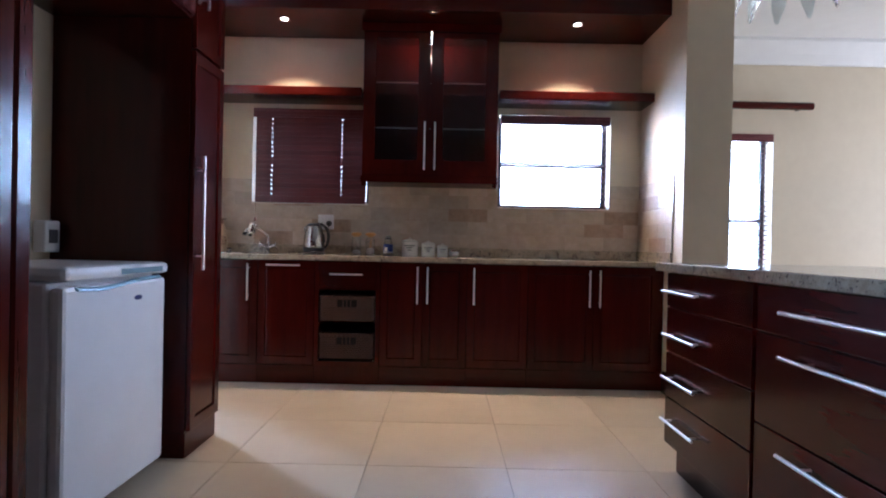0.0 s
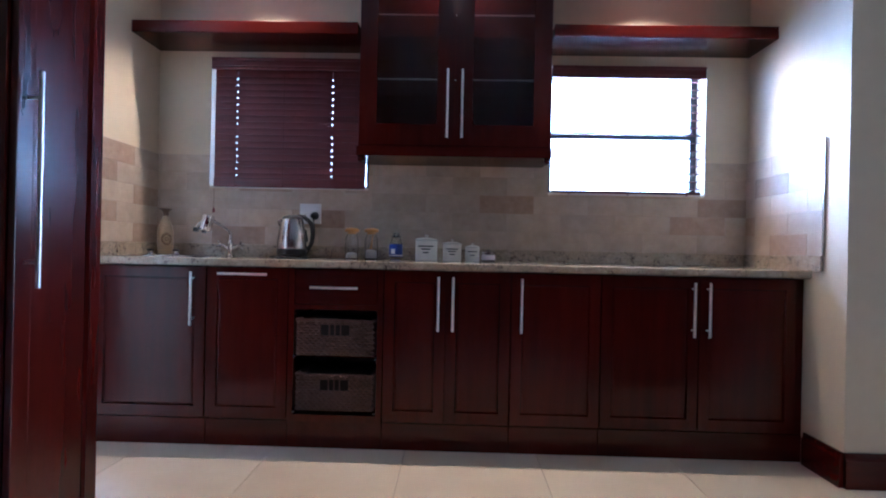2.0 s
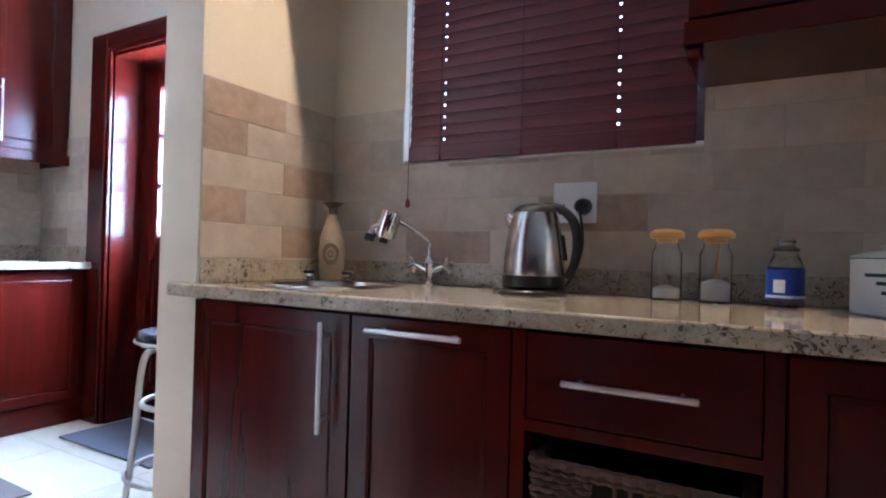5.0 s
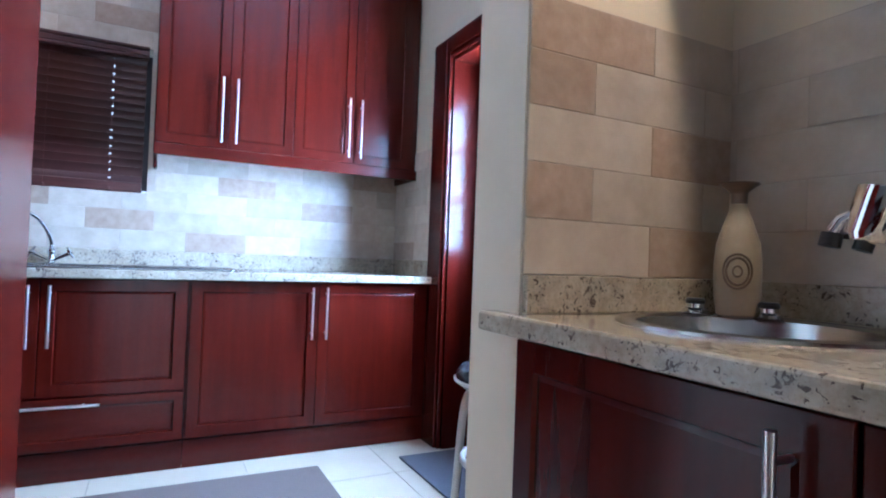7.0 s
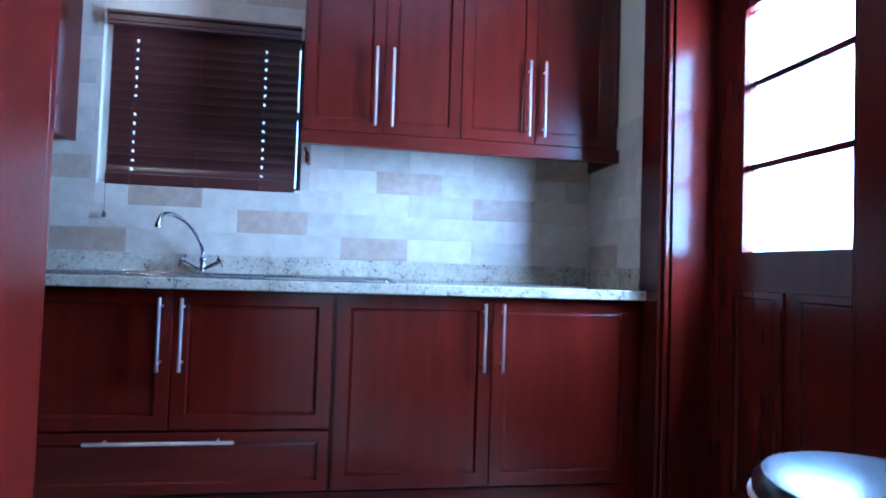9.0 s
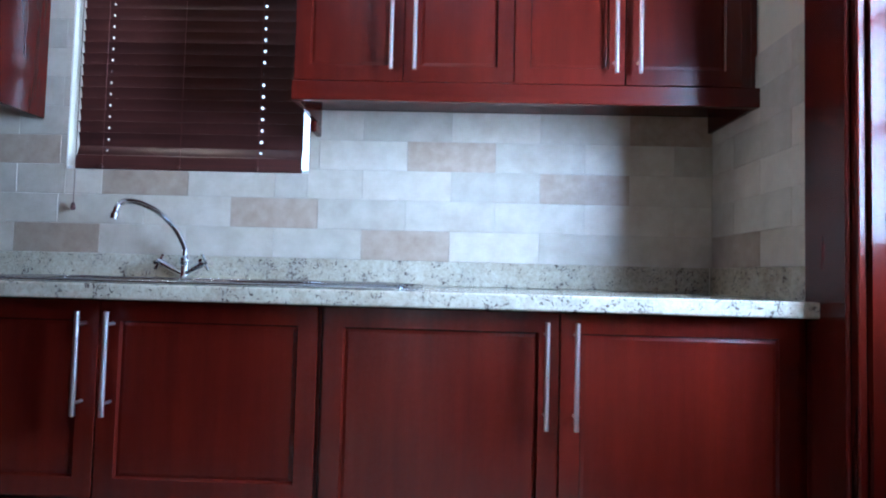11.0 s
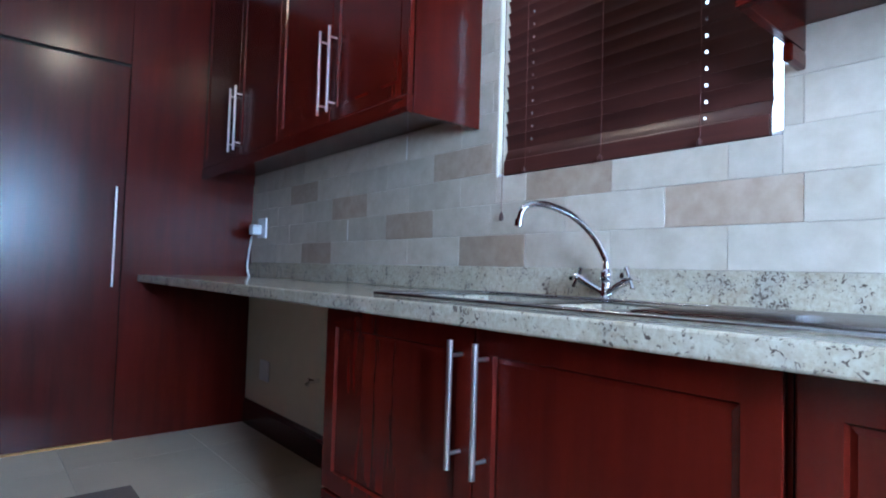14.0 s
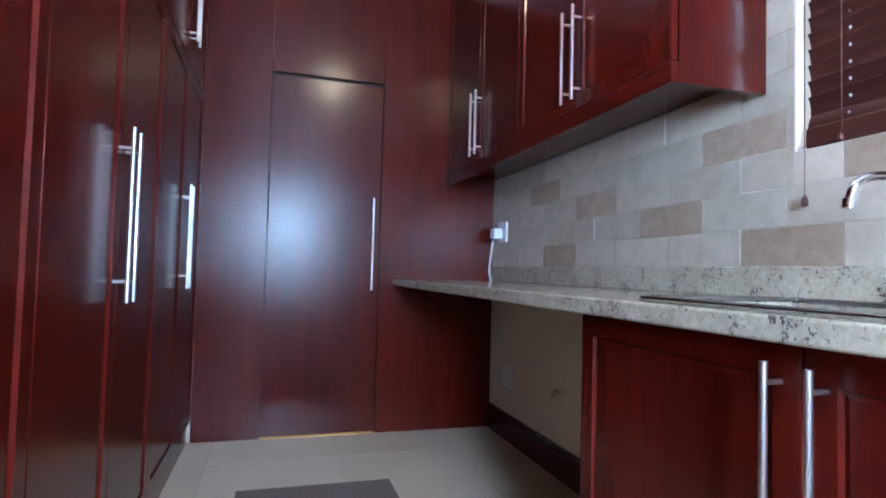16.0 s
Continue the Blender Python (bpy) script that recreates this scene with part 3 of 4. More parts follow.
for nm, d in (("side_panel", (0, 0.028, 0.0, 0.565, 0.13, 0.868)), ("side_panel", (0.43, 0.458, 0.0, 0.565, 0.13, 0.868)), ("back_panel", (0.028, 0.43, 0.545, 0.565, 0.13, 0.868)),
              ("bottom_panel", (0.028, 0.43, 0.002, 0.545, 0.13, 0.165)), ("rail", (0.028, 0.43, 0.002, 0.03, 0.672, 0.695)), ("plinth", (0, 0.458, 0.018, 0.565, 0, 0.128))):
    part(nm, boxed(*d), WOOD, bu)
dr = part("drawer", door_leaf(0.03, 0.428, 0.698, 0.864, rail=0), WOOD_FLAT, bu)
part("handle", bar_handle((0.11, 0, 0.78), (0.338, 0, 0.78)), NICKEL, dr, "brushed steel bar handle", True)
for z in (0.178, 0.442):
    for x in (0.034, 0.424):
        part("runner", tube(bmesh.new(), [(x, -0.006, z), (x, 0.5, z)], 0.005, 8), STEEL, bu, "steel basket runner", True)
base(-0.06, 0.55, [door_front(-0.06, -0.06, 0.238, 0.203), door_front(-0.06, 0.238, 0.55, 0.273)], "dark mahogany base cabinet with two panelled doors")
base(0.552, 0.978, [door_front(0.552, 0.552, 0.978, 0.598)], "dark mahogany base cabinet with one panelled door")
base(0.98, 1.938, [door_front(0.98, 0.98, 1.442, 1.407), door_front(0.98, 1.442, 1.90, 1.478)], "wide dark mahogany base cabinet with two panelled doors")


def basket(z):
    w, d, h = 0.365, 0.40, 0.185
    k = thing("wicker_basket", pose(-0.474, K + 0.004, z), "dark brown woven wicker basket with a hand slot", "basket", "baskets in the open bays")

    def ring(zz, phase, grow):
        pts, per = [], []
        corners = [(0, 0), (w, 0), (w, d), (0, d)]
        for (x0, y0), (x1, y1) in zip(corners, corners[1:] + corners[:1]):
            n = 26 if abs(x1 - x0) > 0 else 20
            per += [(x0 + (x1 - x0) * i / n, y0 + (y1 - y0) * i / n, (y1 - y0), (x0 - x1)) for i in range(n)]
        for i, (x, y, nx, ny) in enumerate(per):
            s = 0.0035 * (1 if (i + phase) % 2 else -1) + grow
            ln = math.hypot(nx, ny)
            pts.append((x + s * nx / ln, y + s * ny / ln, zz))
        return pts

    weave = bmesh.new()
    for i in range(13):
        zz = 0.008 + i * 0.0125
        rows = ring(zz, i, 0.0)
        if 8 <= i <= 11:
            start = next(j for j, p in enumerate(rows) if p[0] >= 0.24)
            order = rows[start:] + rows[:start]
            keep = [p for p in order if not (0.125 < p[0] < 0.24 and p[1] < 0.02)]
            tube(weave, keep, 0.0062, 6)
        else:
            tube(weave, rows, 0.0062, 6, True)
    part("weave", weave, WICKER, k, "", True)
    part("rim", tube(bmesh.new(), ring(h - 0.012, 0, 0.002), 0.010, 8, True), WICKER, k, "", True)
    # near-black block fills the basket to give its shaded inside
    part("lining", boxed(0.008, w - 0.008, 0.010, d - 0.008, 0.004, h - 0.03), DARK, k, "dark block for the shade inside the basket")
    for x in (0.155, 0.182, 0.209):
        part("slot_post", tube(bmesh.new(), [(x, -0.002, 0.105), (x, -0.002, 0.165)], 0.004, 6), WICKER, k, "", True)


basket(0.182)
basket(0.447)


def slab(name, outline, holes, z0, z1, label):
    """A worktop with an outline and round or straight holes, cut through."""
    bm = bmesh.new()
    edges = []
    for loop in (outline, *holes):
        vs = [bm.verts.new((x, y, z1)) for x, y in loop]
        edges += [bm.edges.new((vs[i], vs[(i + 1) % len(vs)])) for i in range(len(vs))]
    bmesh.ops.triangle_fill(bm, use_beauty=True, use_dissolve=False, edges=edges)
    faces = bm.faces[:]
    rim = [e for e in bm.edges if e.is_boundary]
    out = bmesh.ops.extrude_face_region(bm, geom=faces)
    bmesh.ops.translate(bm, vec=(0, 0, z0 - z1), verts=[g for g in out["geom"] if isinstance(g, bmesh.types.BMVert)])
    bmesh.ops.recalc_face_normals(bm, faces=bm.faces[:])
    sharp = [e for e in bm.edges if e.calc_face_angle(0) > 1.0 and abs(e.verts[0].co.z - e.verts[1].co.z) < 1e-5]
    bmesh.ops.bevel(bm, geom=sharp, offset=0.005, segments=2, affect="EDGES", profile=0.5)
    return solid(name, bm, GRANITE, label, "worktop")


def circle(cx, cy, r, n=40, ry=None):
    return [(cx + r * math.cos(2 * math.pi * i / n), cy + (ry or r) * math.sin(2 * math.pi * i / n)) for i in range(n)]


SX, SY = -1.215, 4.105
slab("kitchen_worktop", [(-1.545, 3.79), (1.938, 3.79), (1.938, 4.398), (-1.478, 4.398), (-1.478, 3.832), (-1.545, 3.832)], [circle(SX, SY, 0.185)], 0.874, 0.91, "polished speckled grey-beige granite worktop on the base cabinets")
for nm, d in (("granite_upstand", (-1.463, 1.922, 4.382, 4.398, 0.911, 0.98)), ("granite_upstand", (-1.479, -1.464, 3.84, 4.398, 0.911, 0.98)), ("granite_upstand", (1.923, 1.938, 3.71, 4.398, 0.911, 0.98))):
    solid(nm, boxed(*d, bevel=0.002), GRANITE, "granite upstand along the worktop", "upstand", kind="structure")

# ---- kitchen: things on the worktop ----
Z = 0.9102
sink = thing("round_sink", pose(SX, SY, Z), "round stainless steel inset prep sink", "sink")
part("bowl", lathe(bmesh.new(), [(0.215, 0.0), (0.212, 0.005), (0.19, 0.006), (0.18, 0.0), (0.172, -0.03), (0.16, -0.13), (0.13, -0.155), (0.03, -0.16), (0.03, -0.163), (0.135, -0.16), (0.165, -0.135), (0.178, -0.03), (0.183, -0.002)], 44, caps=False), STEEL, sink, "", True)
part("drain", lathe(bmesh.new(), [(0.033, -0.158), (0.03, -0.154), (0.012, -0.156)], 20), CHROME, sink, "chrome drain", True)

tap = thing("water_filter_tap", pose(-1.008, 4.32, Z), "chrome tap with a cylindrical water filter on its spout", "tap")
part("base", lathe(bmesh.new(), [(0.024, 0), (0.024, 0.006), (0.014, 0.012), (0.013, 0.06), (0.016, 0.065), (0.016, 0.08), (0.010, 0.09)], 20), CHROME, tap, "", True)
part("spout", tube(bmesh.new(), smooth_path([(0, 0, 0.085), (0, 0, 0.125), (-0.012, -0.012, 0.148), (-0.045, -0.045, 0.178), (-0.085, -0.08, 0.205)]), 0.0085, 12), CHROME, tap, "", True)
cyl = part("filter_cartridge", tube(bmesh.new(), [(-0.106, -0.100, 0.142), (-0.105, -0.0995, 0.150), (-0.090, -0.085, 0.222), (-0.089, -0.0845, 0.228)], [0.030, 0.034, 0.034, 0.026], 24), CHROME, tap, "chrome cylindrical water filter", True)
part("outlet", tube(bmesh.new(), [(-0.106, -0.100, 0.141), (-0.109, -0.103, 0.128)], 0.014, 14), BLACK, cyl, "black plastic outlet", True)
arm = part("side_arm", tube(bmesh.new(), [(-0.118, -0.109, 0.184), (-0.131, -0.120, 0.174), (-0.139, -0.127, 0.156)], 0.011, 12), CHROME, tap, "", True)
part("outlet", tube(bmesh.new(), [(-0.139, -0.127, 0.155), (-0.142, -0.130, 0.134)], 0.016, 14), BLACK, arm, "black plastic outlet", True)
for sx in (-1, 1):
    bm = tube(bmesh.new(), [(0, 0, 0.04), (0.05 * sx, 0.0, 0.062)], 0.009, 10)
    for a in range(4):
        c, s = math.cos(a * math.pi / 2 + 0.4), math.sin(a * math.pi / 2 + 0.4)
        tube(bm, [(0.055 * sx, 0, 0.064), (0.055 * sx + 0.012 * sx, c * 0.026, 0.064 + s * 0.026)], [0.007, 0.0055], 8)
    part("tap_handle", bm, CHROME, tap, "chrome cross handle", True)

vase = thing("vase", pose(-1.348, 4.25, Z + 0.002), "beige ceramic bottle vase with a flared bronze rim", "vase")
part("body", lathe(bmesh.new(), [(0.028, 0), (0.036, 0.004), (0.0415, 0.04), (0.0425, 0.10), (0.039, 0.14), (0.027, 0.180), (0.017, 0.206), (0.0145, 0.218)], 30), VASE, vase, "", True)
part("rim", lathe(bmesh.new(), [(0.0145, 0.218), (0.0150, 0.238), (0.021, 0.245), (0.036, 0.256), (0.035, 0.258), (0.015, 0.250), (0.010, 0.24)], 30, caps=False), VASE_DARK, vase, "flared bronze-glazed rim", True)
for r in (0.026, 0.020, 0.008):
    bm = bmesh.new()
    pts = []
    for i in range(28):
        a = 2 * math.pi * i / 28
        u, zz = r * math.cos(a), 0.088 + r * 1.25 * math.sin(a)
        rad = 0.0435 if zz < 0.11 else 0.0435 - (zz - 0.11) * 0.16
        th = -0.95 + u / 0.044
        pts.append((rad * math.cos(th), rad * math.sin(th), zz))
    tube(bm, pts, 0.0022, 6, True)
    part("motif", bm, VASE_DARK, vase, "dark incised motif", True)
for dx, dy in ((-0.065, -0.02), (0.055, 0.03)):
    kn = thing("sink_knob", pose(-1.348 + dx, 4.235 + dy, Z + 0.005), "short chrome knob with a black cap behind the sink", "knob", "knobs behind the sink")
    part("collar", lathe(bmesh.new(), [(0.024, 0), (0.024, 0.006), (0.017, 0.010), (0.016, 0.018)], 20), CHROME, kn, "", True)
    part("cap", lathe(bmesh.new(), [(0.018, 0.018), (0.019, 0.024), (0.016, 0.029)], 20), BLACK, kn, "black cap", True)

kettle = thing("electric_kettle", pose(-0.62, 4.205, Z), "brushed steel electric kettle with a black handle, on its base", "kettle")
part("power_base", lathe(bmesh.new(), [(0.086, 0), (0.089, 0.006), (0.083, 0.013), (0.074, 0.016)], 36), BLACK, kettle, "", True)
body = part("body", lathe(bmesh.new(), [(0.079, 0.050), (0.080, 0.066), (0.077, 0.11), (0.070, 0.16), (0.061, 0.20), (0.056, 0.213)], 40), STEEL, kettle, "", True)
part("heater_ring", lathe(bmesh.new(), [(0.076, 0.017), (0.081, 0.021), (0.081, 0.049), (0.078, 0.051)], 40), BLACK, kettle, "", True)
part("lid", lathe(bmesh.new(), [(0.057, 0.213), (0.055, 0.221), (0.044, 0.231), (0.02, 0.237), (0.004, 0.238)], 32), BLACK, kettle, "black plastic lid", True)
part("spout", tube(bmesh.new(), [(-0.042, -0.011, 0.170), (-0.060, -0.015, 0.194), (-0.069, -0.017, 0.207)], [0.024, 0.017, 0.011], 14), STEEL, kettle, "", True)
part("handle", tube(bmesh.new(), smooth_path([(0.02, 0.004, 0.232), (0.06, 0.012, 0.226), (0.095, 0.019, 0.195), (0.108, 0.022, 0.145), (0.102, 0.021, 0.085), (0.082, 0.017, 0.045)]), [0.010 + 0.004 * math.sin(i * 0.1) for i in range(31)], 12, False, 0.8), BLACK, kettle, "black curved handle", True)
part("level_window", tube(bmesh.new(), [(0.080, 0.016, 0.09), (0.070, 0.014, 0.155)], 0.006, 8), BLACK, kettle, "", True)
part("power_cord", tube(bmesh.new(), smooth_path([(-0.08, 0.02, 0.006), (-0.12, 0.01, 0.005), (-0.125, 0.06, 0.005), (-0.06, 0.13, 0.006), (0.03, 0.155, 0.01), (0.085, 0.145, 0.12), (0.08, 0.135, 0.235)]), 0.0035, 8), BLACK, kettle, "black power cord", True)
plate = thing("wall_socket", pose(-0.567, 4.387, 1.165), "white double wall socket plate with a black plug", "socket")
part("plate", boxed(-0.062, 0.062, -0.012, 0.0, -0.058, 0.058, bevel=0.003), PLASTIC, plate)
for x in (-0.045, -0.02):
    part("switch", boxed(x - 0.007, x + 0.007, -0.0155, -0.0125, 0.02, 0.042, bevel=0.001), PLASTIC, plate)
for x, z in ((-0.03, -0.008), (-0.042, -0.03), (-0.018, -0.03)):
    part("pin_hole", tube(bmesh.new(), [(x, -0.0128, z), (x, -0.0115, z)], 0.004, 10), DARK, plate)
part("plug", tube(bmesh.new(), [(0.028, -0.013, -0.012), (0.028, -0.03, -0.012), (0.028, -0.055, -0.014), (0.028, -0.062, -0.016)], [0.024, 0.022, 0.016, 0.008], 16), BLACK, plate, "black three-pin plug", True)


def jar(x, y, lid_mat, fill, spoon, label):
    j = thing("glass_jar", pose(x, y, Z), label, "jar", "jars on the worktop")
    part("glass", lathe(bmesh.new(), [(0.004, 0.0), (0.034, 0.0), (0.036, 0.004), (0.036, 0.115), (0.028, 0.13), (0.028, 0.140), (0.026, 0.140), (0.026, 0.130), (0.033, 0.113), (0.033, 0.006), (0.004, 0.004)], 28, caps=False), GLASS, j, "", True)
    part("contents", lathe(bmesh.new(), [(0.004, 0.0065), (0.0315, 0.0065), (0.0315, fill), (0.014, fill + 0.008), (0.003, fill + 0.01)], 24), SALT, j, "white granules", True)
    part("lid", lathe(bmesh.new(), [(0.024, 0.141), (0.024, 0.150), (0.038, 0.152), (0.041, 0.158), (0.040, 0.166), (0.03, 0.173), (0.004, 0.176)], 28), lid_mat, j, "yellow wooden lid", True)
    if spoon:
        part("spoon", tube(bmesh.new(), [(-0.006, 0, 0.03), (0.008, 0.004, 0.135)], [0.006, 0.003], 8), OCHRE, j, "small wooden spoon", True)


jar(-0.304, 4.285, OCHRE, 0.03, False, "clear glass jar with a yellow wooden lid, nearly empty")
jar(-0.194, 4.282, OCHRE, 0.048, True, "clear glass jar with a yellow lid, half full of sugar")
bj = thing("coffee_jar", pose(-0.053, 4.262, Z), "small glass jar with a blue printed label", "jar", "jars on the worktop")
part("glass", lathe(bmesh.new(), [(0.03, 0), (0.036, 0.004), (0.037, 0.02), (0.037, 0.085), (0.030, 0.105), (0.024, 0.118), (0.024, 0.124)], 28), GLASS, bj, "", True)
part("label", lathe(bmesh.new(), [(0.0375, 0.018), (0.0378, 0.02), (0.0378, 0.082), (0.0375, 0.084)], 28, caps=False), BLUE, bj, "blue paper label", True)
for mid, half, z0, z1 in ((-0.35, 0.32, 0.034, 0.062), (0.0, 1.5, 0.022, 0.028)):
    bm = bmesh.new()
    row = [[bm.verts.new((0.0382 * math.sin(mid + half * (k / 5 - 1)), -0.0382 * math.cos(mid + half * (k / 5 - 1)), z)) for k in range(11)] for z in (z0, z1)]
    for k in range(10):
        bm.faces.new((row[0][k], row[0][k + 1], row[1][k + 1], row[1][k]))
    part("print", bm, PLASTIC, bj, "pale printed patch")
part("stopper", lathe(bmesh.new(), [(0.026, 0.1245), (0.028, 0.130), (0.016, 0.138), (0.02, 0.148), (0.012, 0.156), (0.003, 0.158)], 24), FROST, bj, "clear glass stopper", True)


def canister(x, y, r, h, lines):
    c = thing("canister", pose(x, y, Z), "white enamel storage canister with dark lettering and a knobbed lid", "canister", "canisters in falling sizes")
    part("body", lathe(bmesh.new(), [(r * 0.95, 0), (r, 0.003), (r, h * 0.76), (r * 0.98, h * 0.775)], 36), CERAMIC, c, "", True)
    part("lid", lathe(bmesh.new(), [(r * 1.03, h * 0.776), (r * 1.05, h * 0.80), (r * 0.98, h * 0.83), (r * 0.5, h * 0.885), (r * 0.18, h * 0.90)], 36), CERAMIC, c, "", True)
    part("lid_rim", lathe(bmesh.new(), [(r * 1.055, h * 0.785), (r * 1.065, h * 0.79), (r * 1.055, h * 0.80)], 36, caps=False), LETTER, c, "dark enamel edge", True)
    part("knob", lathe(bmesh.new(), [(r * 0.12, h * 0.90), (r * 0.12, h * 0.925), (r * 0.2, h * 0.955), (r * 0.16, h * 0.99), (r * 0.03, h)], 20), CERAMIC, c, "", True)
    for z, half in lines:
        bm = bmesh.new()
        n = 12
        lo = [bm.verts.new(((r + 0.0006) * math.sin(half * (2 * i / n - 1)), -(r + 0.0006) * math.cos(half * (2 * i / n - 1)), (z - 0.025) * h)) for i in range(n + 1)]
        hi = [bm.verts.new((v.co.x, v.co.y, (z + 0.025) * h)) for v in lo]
        for i in range(n):
            bm.faces.new((lo[i], lo[i + 1], hi[i + 1], hi[i]))
        part("lettering", bm, LETTER, c, "dark printed line")


canister(0.119, 4.22, 0.060, 0.142, [(0.56, 0.75), (0.45, 0.42), (0.32, 0.28)])
canister(0.261, 4.215, 0.050, 0.12, [(0.56, 0.7), (0.45, 0.42), (0.32, 0.28)])
canister(0.371, 4.212, 0.039, 0.10, [(0.55, 0.7), (0.36, 0.32)])
tin = thing("small_tin", pose(0.459, 4.212, Z), "small steel tin with a domed lid", "tin")
part("body", lathe(bmesh.new(), [(0.034, 0), (0.036, 0.003), (0.036, 0.045), (0.034, 0.047)], 28), STEEL, tin, "", True)
part("label", lathe(bmesh.new(), [(0.0363, 0.012), (0.0366, 0.013), (0.0366, 0.038), (0.0363, 0.039)], 28, caps=False), PLASTIC, tin, "pale printed label", True)
part("lid", lathe(bmesh.new(), [(0.037, 0.0475), (0.037, 0.056), (0.02, 0.063), (0.006, 0.065), (0.006, 0.070), (0.002, 0.071)], 28), STEEL, tin, "", True)

trim = solid("tile_trim", boxed(1.928, 1.939, 3.702, 3.709, 0.981, 1.515), STEEL, "slim metal tile edge trim on the pillar", "trim", kind="structure")

# ---- kitchen: tall units, fridge, island ----
TALL = [("door", 0.008, 0.335, 0.12, 1.86, ("v", 0.042, 0.86, 1.385)), ("door", 0.008, 0.335, 1.87, 2.80, ("v", 0.055, 2.06, 2.45))]
cabinet("tall_cabinet", pose(-0.76, 2.43, 0, 0, 0, 90), 0.335, CEIL - 0.003, 0.648, TALL, "tall narrow dark mahogany cabinet beside the fridge", "kitchen tall cabinets", plinth=0.115)
TALL2 = [("door", 0.0, 0.6, 0.12, 1.86, ("v", 0.53, 0.86, 1.385)), ("door", 0.6, 1.2, 0.12, 1.86, ("v", 0.67, 0.86, 1.385)), ("door", 0.0, 0.6, 1.87, 2.80, None), ("door", 0.6, 1.2, 1.87, 2.80, None)]
cabinet("tall_cabinet", pose(-0.76, 0.232, 0, 0, 0, 90), 1.20, CEIL - 0.003, 0.648, TALL2, "tall dark mahogany larder cabinet with panelled doors", "kitchen tall cabinets", plinth=0.115)

BRIDGE = [("door", 0.0, 0.497, 2.005, 2.80, ("v", 0.04, 2.05, 2.44)), ("door", 0.497, 0.994, 2.005, 2.80, ("v", 0.954, 2.05, 2.44))]
cabinet("overhead_cabinet", pose(-0.76, 1.434, 0, 0, 0, 90), 0.994, CEIL - 0.003, 0.648, BRIDGE, "dark mahogany overhead cabinet bridging the fridge niche", "kitchen tall cabinets", z0=2.0, plinth=0.0)

fr = thing("fridge", pose(-0.825, 1.665, 0, 0, 0, 90), "small white under-counter fridge with a rounded top", "fridge")
part("body", boxed(0.0, 0.66, 0.055, 0.53, 0.035, 0.85, bevel=0.012), ENAMEL, fr)
door = part("door", boxed(0.0, 0.66, 0.0, 0.05, 0.05, 0.835, bevel=0.016), ENAMEL, fr)
part("top", boxed(-0.006, 0.666, -0.012, 0.535, 0.852, 0.90, bevel=0.02), ENAMEL, fr, "rounded white top cover")
part("control_trim", boxed(0.30, 0.60, -0.0165, -0.0125, 0.862, 0.884, bevel=0.0015), TRIM_BLUE, fr, "silvery blue control strip")
bm = tube(bmesh.new(), smooth_path([(0.06, -0.003, 0.825), (0.22, -0.003, 0.818), (0.42, -0.003, 0.835), (0.60, -0.003, 0.84)]), 0.010, 10, False, 0.5)
part("door_grip", bm, TRIM_BLUE, door, "curved silvery door grip", True)
bm = bmesh.new()
bm.faces.new([bm.verts.new((x, -0.0012, z)) for x, z in circle(0.44, 0.765, 0.030, 24, 0.010)])
part("badge", bm, BADGE, door, "oval navy badge")
for x in (0.05, 0.61):
    for y in (0.10, 0.48):
        part("foot", lathe(bmesh.new(), [(0.018, 0), (0.018, 0.03), (0.01, 0.036)], 12, (x, y, 0)), BLACK, fr, "", True)
ad = thing("plug_adapter", pose(-1.41, 2.37, 1.0), "white plug adapter in the wall beside the fridge", "plug")
part("block", boxed(0.001, 0.06, -0.05, 0.045, -0.07, 0.07, bevel=0.008), PLASTIC, ad)
part("socket_face", boxed(0.0605, 0.064, -0.03, 0.025, -0.03, 0.03, bevel=0.001), MAT_GREY, ad, "grey socket face")

I_ = [("drawer", 0.02, 0.73, 0.745, 0.896, ("h", 0.05, 0.37, 0.815)), ("drawer", 0.02, 0.73, 0.545, 0.742, ("h", 0.06, 0.375, 0.625)),
      ("drawer", 0.02, 0.73, 0.345, 0.542, ("h", 0.06, 0.375, 0.438)), ("drawer", 0.02, 0.73, 0.135, 0.342, ("h", 0.06, 0.375, 0.252))]
isl = cabinet("drawer_cabinet", pose(1.395, 2.435, 0, 0, 0, -90), 0.732, 0.898, 0.9, I_, "dark mahogany island unit with four drawers", "island units", plinth=0.0, z0=0.125, slab_fronts=True)
part("plinth", boxed(0.03, 0.732, 0.055, 0.86, 0, 0.123), WOOD_FLAT, isl)
I2 = [("drawer", 0.01, 1.34, 0.745, 0.896, ("h", 0.19, 1.08, 0.82)), ("drawer", 0.01, 1.34, 0.455, 0.742, ("h", 0.19, 1.08, 0.69)), ("drawer", 0.01, 1.34, 0.135, 0.452, ("h", 0.19, 1.08, 0.405))]
isl = cabinet("drawer_cabinet", pose(1.395, 1.70, 0, 0, 0, -90), 1.35, 0.898, 0.9, I2, "wide dark mahogany island unit with deep drawers", "island units", plinth=0.0, z0=0.125, slab_fronts=True)
part("plinth", boxed(0.0, 1.35, 0.055, 0.86, 0, 0.123), WOOD_FLAT, isl)
slab("island_worktop", [(1.362, 0.31), (2.34, 0.31), (2.34, 2.47), (1.362, 2.47)], [], 0.900, 0.94, "polished speckled granite worktop of the island")

